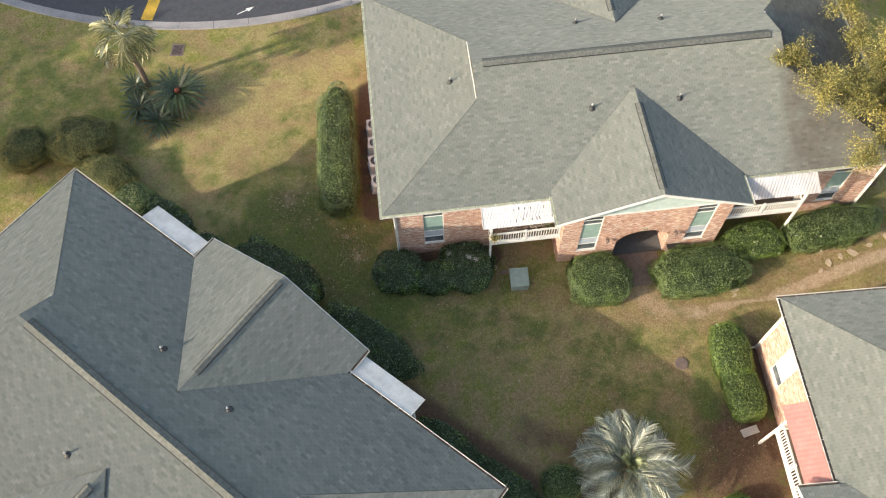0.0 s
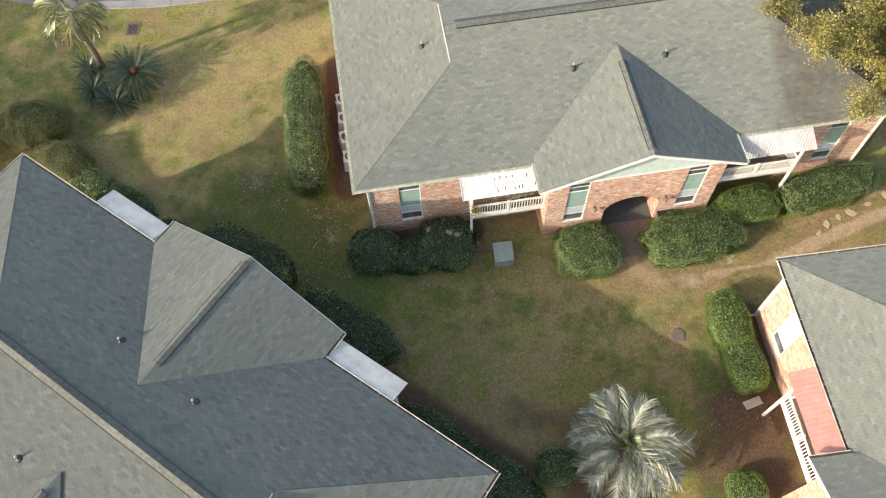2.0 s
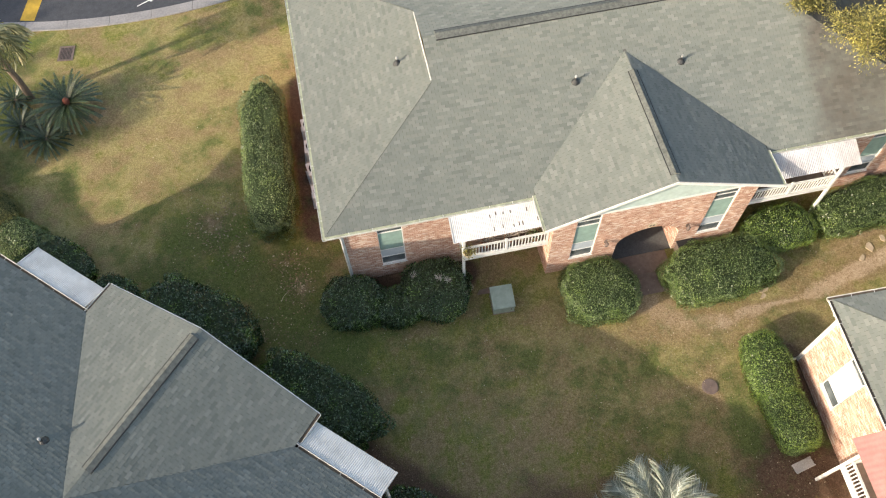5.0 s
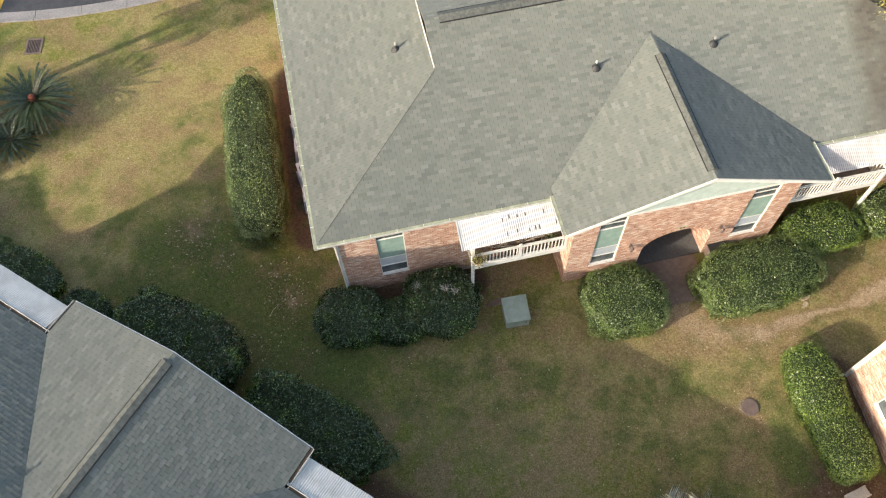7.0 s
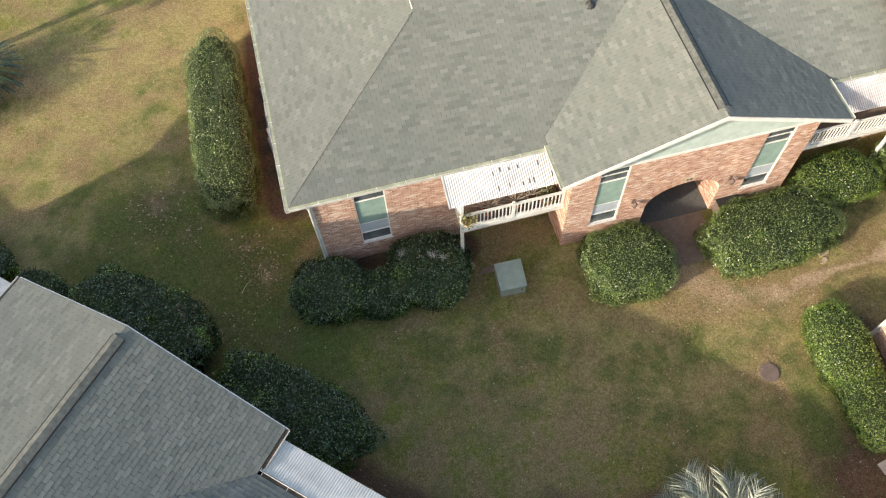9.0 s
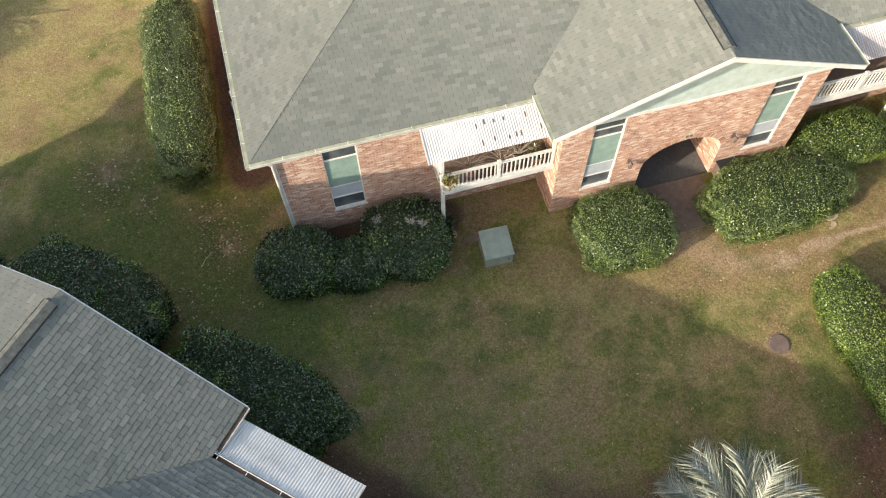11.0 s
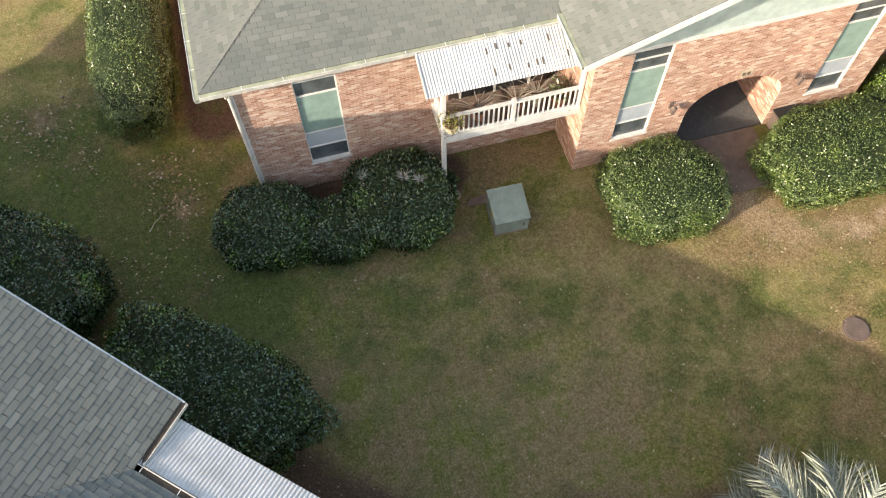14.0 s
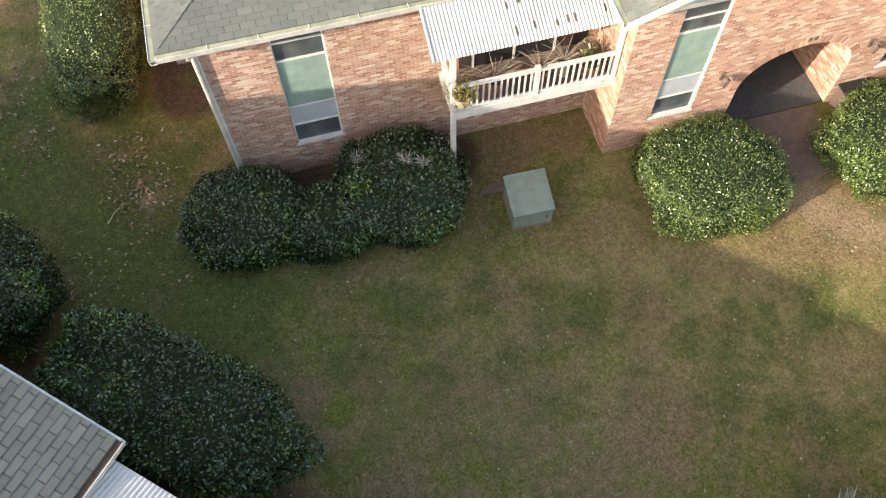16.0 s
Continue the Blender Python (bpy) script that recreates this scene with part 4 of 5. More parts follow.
    balcony(hs, 3.5, WINGX0 - 0.02, sheet_left, "corrugated sheet roof", True, detailed)
    balcony(hs, WINGX1 + 0.02, 20.55, sheet_right, "corrugated sheet roof", False)
    # balcony doors in the wall
    for x in (4.3, 17.5):
        # dark sheet over the brick stands in for shade below the roof sheet
        part("balcony_screen", box(x - 0.35, x + 2.75, WALL_Y - 0.012, WALL_Y - 0.009, 2.56, 4.75), DARK_BACKING, hs)
        d = part("balcony_door", box(x, x + 1.9, WALL_Y - 0.03, WALL_Y - 0.014, 2.56, 4.65), BLACK, hs)
        part("door_frame", box(x - 0.06, x, WALL_Y - 0.05, WALL_Y - 0.012, 2.56, 4.7), WHITE, d)
        part("door_frame", box(x + 1.9, x + 1.96, WALL_Y - 0.05, WALL_Y - 0.012, 2.56, 4.7), WHITE, d)
        part("door_frame", box(x + 0.92, x + 0.98, WALL_Y - 0.05, WALL_Y - 0.032, 2.56, 4.65), WHITE, d)
    return hs


def placed(theta, local, world_xy):
    """Pose that turns by theta and brings a local ground point to a world one."""
    r = Matrix.Rotation(radians(theta), 4, "Z")
    q = r @ Vector((*local, 0))
    return Matrix.Translation((world_xy[0] - q.x, world_xy[1] - q.y, 0)) @ r


VENTS = ((2.25, 27.3), (9.45, 24.55), (14.15, 24.6), (9.67, 30.4), (14.37, 29.9))
SHAPE = RY, RZ, GX0, GX1, GZ, GYF, GYB, WX, WXL, WXR, WY, WZ, EZW, EX0, EX1, EZ
house(Matrix.Identity(4), "two-storey brick apartment building with grey shingle roof and white balconies", SHEET, STAINED_SHEET, GREEN_PANEL, VENTS, True, True, LITTER_PALE)
RY, RZ, GX0, GX1, GZ = 27.62, 8.0, 4.1, 19.45, 7.34
WX, WXL, WXR, WY, WZ, EZW = 11.38, 6.62, 16.82, 18.9, 7.3, 5.1
EX0, EX1, EZ = -2.28, 26.0, 5.1
GYF, GYB = EY + (GZ - EZ) / (RZ - EZ) * (RY - EY), BY - (GZ - EZ) / (RZ - EZ) * (BY - RY)
WV = EY + (WZ - EZ) / (RZ - EZ) * (RY - EY)
house(placed(136.8, (11.8, EY), (-8.15, 15.7)), "two-storey apartment building with shaded grey shingle roof", SHEET, SHEET, GREEN_PANEL, ((13.54, 24.83), (9.1, 25.08), (13.31, 30.58)), False)
RY, RZ, GX0, GX1, GZ, GYF, GYB, WX, WXL, WXR, WY, WZ, EZW, EX0, EX1, EZ = SHAPE
WV = EY + (WZ - EZ) / (RZ - EZ) * (RY - EY)
house(placed(-91.8, (-2.25, EY), (16.63, 13.48)), "two-storey brick apartment building with red porch roof and white rail", RED_SHEET, RED_SHEET, WHITE, VENTS, True)


# ---- planting ----
def leaf_mesh(name, pos, way, side, length, width):
    """Many small pointed leaves in one mesh: arrays of base, direction, side, length and width."""
    L, W = length[:, None], width[:, None]
    up = np.cross(way, side)
    tip = pos + way * L - up * L * 0.12
    a = pos + way * L * 0.48 + side * W * 0.5 + up * W * 0.16
    b = pos + way * L * 0.48 - side * W * 0.5 + up * W * 0.16
    v = np.stack([pos, a, tip, b], 1).reshape(-1, 3)
    n = len(pos)
    me = bpy.data.meshes.new(name)
    me.vertices.add(4 * n)
    me.vertices.foreach_set("co", v.ravel())
    me.loops.add(4 * n)
    me.loops.foreach_set("vertex_index", np.arange(4 * n, dtype=np.int32))
    me.polygons.add(n)
    me.polygons.foreach_set("loop_start", np.arange(0, 4 * n, 4, dtype=np.int32))
    me.polygons.foreach_set("loop_total", np.full(n, 4, dtype=np.int32))
    me.update(calc_edges=True)
    return me


def unit(a):
    return a / (np.linalg.norm(a, axis=1)[:, None] + 1e-9)


def shrub(name, at, rx, ry, h, turn, material, label, category="shrub", group="", boxy=2.6, density=2100, leaf=0.058, lumps=0.2):
    """A clipped or rounded evergreen shrub: dark core painted as inner shade, twigs hidden, a shell of many leaves."""
    rng = np.random.default_rng(int(abs(at[0] * 131 + at[1] * 17 + rx * 7)) + 3)
    root = thing(name, pose(at[0], at[1], -0.03, 0, 0, turn), label, category, group)

    def surface(d):
        p = np.abs(d) ** boxy
        r = 1.0 / (p.sum(1) ** (1.0 / boxy))
        bump = np.array([noise.noise(Vector((q[0] * rx * 1.1 + at[0], q[1] * ry * 1.1 + at[1], q[2] * h * 1.3))) + 0.5 * noise.noise(Vector((q[0] * rx * 2.7, q[1] * ry * 2.7 + at[0], q[2] * h * 2.7))) for q in d])
        return d * r[:, None] * (1 + lumps * bump[:, None]) * np.array([rx, ry, h * 0.56]) + np.array([0, 0, h * 0.46])
    area = 2.2 * (rx * ry + (rx + ry) * h * 0.8)
    n = int(area * density)
    d = unit(rng.normal(size=(n, 3)))
    d = d[d[:, 2] > -0.72]
    p = surface(d)
    nr = unit(d / np.array([rx, ry, h * 0.56]))
    p = p - nr * (rng.uniform(-0.04, 0.11, (len(p), 1)) - 0.10 * rng.uniform(0, 1, (len(p), 1)) ** 6)
    keep = p[:, 2] > 0.02
    p, nr = p[keep], nr[keep]
    face = unit(nr + unit(rng.normal(size=p.shape)) * 0.75)
    w = unit(np.cross(face, rng.normal(size=p.shape)) + face * 0.25)
    s = unit(np.cross(w, face))
    m = len(p)
    part("trunk", tube([(0, 0, 0), (0.02, 0.01, h * 0.25), (0, 0.02, h * 0.45)], [0.07, 0.06, 0.04], 7), BARK, root)
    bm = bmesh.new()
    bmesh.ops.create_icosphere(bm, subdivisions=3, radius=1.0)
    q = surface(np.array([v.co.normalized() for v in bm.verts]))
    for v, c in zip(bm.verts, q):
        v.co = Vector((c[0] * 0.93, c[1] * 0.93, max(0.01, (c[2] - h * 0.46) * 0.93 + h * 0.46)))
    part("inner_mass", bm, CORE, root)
    tagged(part("foliage", leaf_mesh("foliage", p, w, s, rng.uniform(0.7, 1.35, m) * leaf, rng.uniform(0.4, 0.62, m) * leaf), material, root), kind="stuff")
    return root


GD = "dark shrubs along the buildings"
GC = "clipped shrubs at the arch"
GL = "shrubs by the lawn"
GP = "shrubs by the red porch"
DARK = {"group": GD, "density": 1500, "leaf": 0.088, "boxy": 3.0, "lumps": 0.24}
shrub("shrub", (-1.55, 19.45), 1.42, 1.22, 1.2, -12, LEAF_DARK, "rounded dark evergreen shrub below a brick wall", **DARK)
shrub("shrub", (0.3, 18.88), 1.3, 0.9, 1.0, -4, LEAF_DARK, "low dark evergreen shrub below a brick wall", **DARK)
shrub("shrub", (2.12, 19.2), 1.45, 1.38, 1.5, -4, LEAF_DARK, "wide dark evergreen shrub below a brick wall", **DARK)
shrub("shrub", (9.4, 17.58), 1.75, 1.5, 1.4, -6, LEAF_HEDGE, "clipped round green shrub beside a brick arch", group=GC, boxy=2.4)
shrub("shrub", (15.0, 17.4), 2.6, 1.45, 1.4, 6, LEAF_HEDGE, "clipped oblong green shrub beside a brick arch", group=GC, boxy=3.0)
shrub("shrub", (18.45, 18.9), 1.75, 1.1, 1.2, 3, LEAF_BRIGHT, "clipped green shrub under a white balcony", group=GC)
shrub("shrub", (23.1, 19.2), 2.85, 1.15, 1.25, 8, LEAF_HEDGE, "long clipped green shrub beside a white post", group=GC, boxy=2.9)
shrub("shrub", (-8.58, 20.01), 2.9, 1.35, 1.5, -43, LEAF_DARK, "large dark evergreen shrub beside a shaded building", **DARK)
shrub("shrub", (-3.7, 15.12), 2.8, 1.3, 1.5, -43, LEAF_DARK, "large dark evergreen shrub with a few lighter leaves", **DARK)
shrub("shrub", (-12.35, 22.3), 1.0, 0.75, 1.0, -40, LEAF_DARK, "small dark shrub beside a porch", **DARK)
shrub("shrub", (-14.9, 24.55), 1.75, 0.85, 1.0, -43, LEAF_DARK, "low dark shrub beside a porch", **DARK)
shrub("shrub", (-0.15, 9.19), 1.95, 0.95, 1.05, -43, LEAF_DARK, "dark shrub under the eave of a shaded building", **DARK)
shrub("shrub", (2.48, 6.73), 2.0, 0.95, 1.05, -43, LEAF_DARK, "dark shrub under the eave of a shaded building", **DARK)
shrub("shrub", (-17.0, 26.15), 1.4, 1.1, 1.1, -38, LEAF_HEDGE, "green shrub with pale leaves beside a roof corner", group=GL)
shrub("shrub", (-18.75, 28.1), 1.95, 1.35, 1.4, -32, LEAF_OLIVE, "rounded brownish olive shrub on the lawn", group=GL, boxy=2.2)
shrub("shrub", (-20.5, 30.8), 2.0, 1.75, 1.7, 0, LEAF_OLIVE, "large rounded brownish olive shrub on the lawn", group=GL, boxy=2.2)
shrub("shrub", (-24.0, 30.6), 1.5, 1.5, 1.6, 0, LEAF_OLIVE, "rounded brownish olive shrub on the lawn", group=GL, boxy=2.2)
shrub("shrub", (15.36, 12.5), 0.96, 1.62, 1.25, -4, LEAF_BRIGHT, "bright green clipped shrub beside a brick wall", group=GP, boxy=3.2, lumps=0.1)
shrub("shrub", (15.4, 10.2), 0.92, 1.4, 1.2, 4, LEAF_BRIGHT, "green clipped shrub beside a brick wall", group=GP, boxy=3.2, lumps=0.1)
shrub("shrub", (13.6, 4.5), 1.0, 0.85, 0.8, 0, LEAF_BRIGHT, "low bright green shrub on bare soil", group=GP)
shrub("shrub", (5.35, 6.9), 0.95, 0.85, 0.8, 0, LEAF_HEDGE, "low green shrub beside a silver palm", group=GP)
shrub("hedge", (-4.7, 28.2), 1.13, 4.3, 1.7, -1.5, LEAF_HEDGE, "long clipped hedge with rounded ends on the lawn", "hedge", boxy=5.5, density=1700, leaf=0.06, lumps=0.17)


def fan_mesh(name, radius, spread, blades, droop, split=0.48):
    """A palmate leaf: folded blades joined in the inner part, free at the tips; the stalk end at the origin, along +x."""
    bm = bmesh.new()
    for i in range(blades):
        a = radians(-spread / 2 + spread * i / (blades - 1))
        L = radius * (1 - 0.22 * abs(2 * i / (blades - 1) - 1) ** 2) * random.uniform(0.8, 1.08)
        h = radians(spread / (blades - 1)) * 0.5
        d = Vector((math.cos(a), math.sin(a), 0))
        e0, e1 = Vector((math.cos(a - h), math.sin(a - h), 0)), Vector((math.cos(a + h), math.sin(a + h), 0))

        def low(r):
            return Vector((0, 0, -droop * radius * (r / radius) ** 2.4))
        r1 = L * split
        o = bm.verts.new((0, 0, 0))
        p1 = bm.verts.new(e0 * r1 + low(r1) - Vector((0, 0, 0.02)))
        p2 = bm.verts.new(d * r1 + low(r1) + Vector((0, 0, 0.02)))
        p3 = bm.verts.new(e1 * r1 + low(r1) - Vector((0, 0, 0.02)))
        r2 = L * 0.84
        k = 0.016 * radius
        s = Vector((-d.y, d.x, 0))
        q1, q3 = bm.verts.new(d * r2 - s * k + low(r2)), bm.verts.new(d * r2 + s * k + low(r2))
        t = bm.verts.new(d * L + low(L * 1.08))
        bm.faces.new((o, p1, p2)), bm.faces.new((o, p2, p3))
        bm.faces.new((p1, q1, p2)), bm.faces.new((p2, q3, p3))
        bm.faces.new((p2, q1, t)), bm.faces.new((p2, t, q3))
    me = bpy.data.meshes.new(name)
    bm.to_mesh(me)
    bm.free()
    return me


def stalk_mesh(length, rise, r=0.018):
    bm = bmesh.new()
    add_tube(bm, [(0, 0, 0), (length * 0.5, 0, rise * 0.7), (length, 0, rise)], [r * 1.5, r, r * 0.8], 5)
    me = bpy.data.meshes.new("stalk")
    bm.to_mesh(me)
    bm.free()
    return me


def fan_palm(at, crown_z, count, stalk, radius, leafmat, label, lean=(0, 0), trunk_r=0.17, droop=0.35, low=-35, blades=22, spread=210, split=0.42):
    root = thing("palm_tree", pose(at[0], at[1], -0.03), label, "palm tree")
    top = Vector((lean[0], lean[1], crown_z))
    pts = [top * (k / 6) + Vector((0.08 * math.sin(k), 0, 0)) * (1 - abs(k / 3 - 1)) for k in range(7)]
    pts[-1] = top
    part("trunk", tube(pts, [trunk_r * (1.25 - 0.3 * k / 6) for k in range(7)], 10), BARK, root)
    fans = [fan_mesh("frond", radius * s, spread, blades, droop * s2, split) for s, s2 in ((1.0, 1.0), (0.9, 0.7), (1.08, 1.25))]
    st = stalk_mesh(stalk, 0.0)
    st.materials.append(leafmat)
    for f in fans:
        f.materials.append(leafmat)
    for i in range(count):
        az = i * 137.5 + random.uniform(-20, 20)
        el = 82 - (82 - low) * (i / (count - 1)) ** 0.8 + random.uniform(-12, 12)
        m = Matrix.Translation(top) @ pose(0, 0, 0, 0, -el, az)
        fr = part("frond", random.choice(fans), None, root)
        fr.matrix_local = m @ Matrix.Translation((stalk, 0, 0)) @ pose(0, 0, 0, random.uniform(-50, 50), random.uniform(5, 35), 0) @ Matrix.Diagonal((*[random.uniform(0.85, 1.1)] * 3, 1))
        sk = part("stalk", st, None, root)
        sk.matrix_local = m
    return root


def pinnate_mesh(length, arch, pairs, leaf, lift=0.25, wide=0.0115, ahead=0.55, loose=0.0):
    """An arching feather leaf along +x."""
    bm = bmesh.new()

    def at(s):
        return Vector((length * s * (1 - 0.12 * s * s), 0, arch * (s - 1.35 * s * s)))
    add_tube(bm, [at(k / 7) for k in range(8)], [0.016 - 0.0017 * k for k in range(8)], 4)
    for i in range(pairs):
        s = 0.12 + 0.88 * i / pairs
        p, q = at(s), at(min(1, s + 0.03))
        d = (q - p).normalized()
        L = leaf * (0.45 + 0.8 * math.sin(math.pi * min(1, 0.15 + s * 0.8)))
        for sg in (-1, 1):
            w = (d * (ahead + random.uniform(-loose, loose)) + Vector((0, sg, lift + random.uniform(-loose, loose)))).normalized()
            L *= random.uniform(0.85, 1.1)
            a = bm.verts.new(p - d * wide)
            b = bm.verts.new(p + d * wide)
            m1 = bm.verts.new(p + w * L * 0.5 + d * wide * 1.6)
            t = bm.verts.new(p + w * L - Vector((0, 0, L * 0.1)))
            bm.faces.new((a, b, m1)), bm.faces.new((a, m1, t))
    me = bpy.data.meshes.new("frond")
    bm.to_mesh(me)
    bm.free()
    return me


def cycad(at, trunk, size, count, label, high=44, low=-20):
    root = thing("cycad", pose(at[0], at[1], -0.03), label, "cycad", "cycads round the palm")
    part("trunk", tube([(0, 0, 0), (0, 0, trunk * 0.6), (0, 0, trunk)], [0.24, 0.22, 0.16], 10), BARK, root)
    kinds = [pinnate_mesh(size * s, size * a, 52, size * 0.055) for s, a in ((1.0, 0.22), (0.94, 0.28), (1.04, 0.14))]
    for k in kinds:
        k.materials.append(LEAF_CYCAD)
    for i in range(count):
        fr = part("frond", kinds[i % 3], None, root)
        el = high - (high - low) * (i / count) ** 0.75 + random.uniform(-3, 3)
        fr.matrix_local = Matrix.Translation((0, 0, trunk)) @ pose(0, 0, 0, random.uniform(-10, 10), -el, i * 137.5) @ pose(0.1, 0, 0)
    if size > 1.6:
        part("cone", tube([(0, 0, trunk - 0.05), (0, 0, trunk + 0.16), (0, 0, trunk + 0.3), (0, 0, trunk + 0.36)], [0.14, 0.18, 0.15, 0.05], 11), RUSSET, root, "russet central cone")
    return root


def feather_palm(at, crown_z, label):
    """A stout palm whose silvery feather leaves arch outward from a pale young heart."""
    root = thing("palm_tree", pose(at[0], at[1], -0.03), label, "palm tree")
    part("trunk", tube([(0, 0, 0), (0.03, 0, crown_z * 0.5), (0, 0, crown_z)], [0.34, 0.3, 0.24], 12), BARK, root)
    kinds = [pinnate_mesh(L, a, 34, 0.92, 0.2, 0.021, 1.35, 0.4) for L, a in ((2.9, 0.85), (2.7, 0.6), (3.0, 1.05), (2.5, 0.8))]
    young = pinnate_mesh(1.0, 0.3, 26, 0.3, 0.5, 0.02, 1.0, 0.2)
    ribs = []
    for L, a in ((2.9, 0.85), (2.7, 0.6), (3.0, 1.05), (2.5, 0.8)):
        bm = bmesh.new()
        add_tube(bm, [(L * s * (1 - 0.12 * s * s), 0, a * (s - 1.35 * s * s) + 0.012) for s in (0.0, 0.1, 0.2, 0.3, 0.42)], [0.045, 0.034, 0.027, 0.022, 0.016], 6)
        me = bpy.data.meshes.new("stalk")
        bm.to_mesh(me)
        bm.free()
        me.materials.append(STALK)
        ribs.append(me)
    for k in kinds:
        k.materials.append(LEAF_SILVER)
    young.materials.append(LEAF_YOUNG)
    n = 52
    for i in range(n):
        el = 58 - 78 * (i / n) ** 0.7 + random.uniform(-12, 12)
        k = random.randrange(4)
        m = Matrix.Translation((0, 0, crown_z)) @ pose(0, 0, 0, random.uniform(-38, 38), -el, i * 137.5 + random.uniform(-12, 12)) @ Matrix.Diagonal((*[random.uniform(0.86, 1.06)] * 3, 1))
        part("frond", kinds[k], None, root).matrix_local = m
        part("stalk", ribs[k], None, root).matrix_local = m
    for i in range(14):
        part("young_frond", young, None, root).matrix_local = Matrix.Translation((0, 0, crown_z + 0.45)) @ pose(0, 0, 0, random.uniform(-40, 40), -random.uniform(15, 75), i * 137.5)
    return root


feather_palm((8.45, 7.05), 1.75, "broad silver-grey feather palm with pale green heart on bare soil")
fan_palm((-16.9, 35.3), 4.9, 30, 1.05, 1.05, LEAF_SABAL, "tall fan palm with drooping yellow-green fronds", lean=(0.15, -0.35), trunk_r=0.16, droop=0.5, low=-30, blades=15, spread=190, split=0.14)
cycad((-14.6, 33.75), 1.0, 1.95, 84, "large dark green cycad with a russet heart", 34, -24)
cycad((-17.2, 33.2), 0.45, 1.25, 52, "small dark green cycad in shade")
cycad((-15.9, 32.1), 0.4, 1.35, 52, "small dark green cycad in shade")
cycad((-17.6, 35.1), 0.45, 1.1, 44, "small dark green cycad beside a palm trunk")


def tree(at, label, reach=1.0, seed=5):
    """A broad tree with tapered limbs and a loose crown of leaf sprays."""
    rng = np.random.default_rng(seed)
    root = thing("tree", pose(at[0], at[1], -0.03), label, "tree")
    part("trunk", tube([(0, 0, 0), (-0.1, 0.05, 2.0), (-0.25, 0.0, 4.4), (-0.2, 0.1, 7.2)], [0.38, 0.3, 0.24, 0.14], 10), BARK, root)
    tips = []
    for i in range(24):
        az, el = i * 2.4 + rng.uniform(-0.3, 0.3), rng.uniform(0.05, 0.85)
        z0 = rng.uniform(4.4, 7.0)
        L = rng.uniform(4.2, 7.6) * (1.0 if el < 0.5 else 0.62) * reach
        d = Vector((math.cos(az) * math.cos(el), math.sin(az) * math.cos(el), math.sin(el)))
        pts = [Vector((-0.22, 0.02, z0))]
        for k in range(1, 6):
            pts.append(pts[0] + d * L * k / 5 + Vector((*(rng.normal(size=2) * 0.2), 0.16 * k)))
        part("limb", tube(pts, [0.11, 0.085, 0.06, 0.042, 0.028, 0.012], 6), BARK, root)
        for k in range(1, 6):
            for _ in range(2 + k):
                w = Vector(rng.normal(size=3)).normalized()
                tips.append((pts[k], pts[k] + Vector((w.x, w.y, w.z * 0.7)) * rng.uniform(0.5, 1.5)))
    bm = bmesh.new()
    for a, b in tips:
        add_tube(bm, [a, (a + b) / 2 + Vector((0, 0, 0.06)), b], [0.014, 0.009, 0.004], 4, False)
    tagged(part("twigs", bm, BARK, root), kind="stuff")
    P, W = [], []
    for a, b in tips:
        n = 380
        t = rng.uniform(0.15, 1.1, (n, 1))
        base = np.array(a)[None] * (1 - t) + np.array(b)[None] * t
        spread = rng.normal(size=(n, 3)) * 0.19
        P.append(base + spread)
        W.append(unit(spread + rng.normal(size=(n, 3)) * 0.15 + np.array([0, 0, -0.05])))
    P, W = np.concatenate(P), np.concatenate(W)
    S = unit(np.cross(W, rng.normal(size=W.shape)))
    n = len(P)
    tagged(part("crown", leaf_mesh("crown", P, W, S, rng.uniform(0.075, 0.14, n), rng.uniform(0.035, 0.06, n)), LEAF_YELLOW, root), kind="stuff")
    return root


big_tree = tree((26.8, 22.2), "broad tree with yellow-green autumn foliage beside a roof", 1.27)
# two unseen trees beyond the lawn, added for the shade they cast on it
copy_thing(big_tree, pose(-41.5, 26.5, -0.03, 0, 0, 70))
copy_thing(big_tree, pose(-44.0, 37.5, -0.03, 0, 0, 190))


# ---- fixtures on the ground ----
def transformer():
    root = thing("transformer_box", pose(4.97, 18.13, 0, 0, 0, -2), "green painted metal transformer cabinet on a concrete pad", "utility box")
    part("pad", box(-0.5, 0.5, -0.46, 0.54, -0.06, 0.03, 0.02), WALKWAY, root)
    part("body", prism([(-0.44, 0.03), (0.52, 0.03), (0.52, 0.84), (-0.44, 0.62)], "x", -0.48, 0.48), BOX_GREEN, root)
    part("lid", prism([(-0.48, 0.615), (0.55, 0.85), (0.55, 0.885), (-0.48, 0.65)], "x", -0.51, 0.51), BOX_GREEN, root)
    part("front_panel", box(-0.42, 0.42, -0.455, -0.443, 0.1, 0.54, 0.004), BOX_GREEN, root)
    part("warning_plate", box(-0.482, -0.472, -0.1, 0.12, 0.4, 0.58), YELLOW, root)
    part("latch", box(0.3, 0.36, -0.475, -0.456, 0.3, 0.42, 0.006), IRON, root)


transformer()


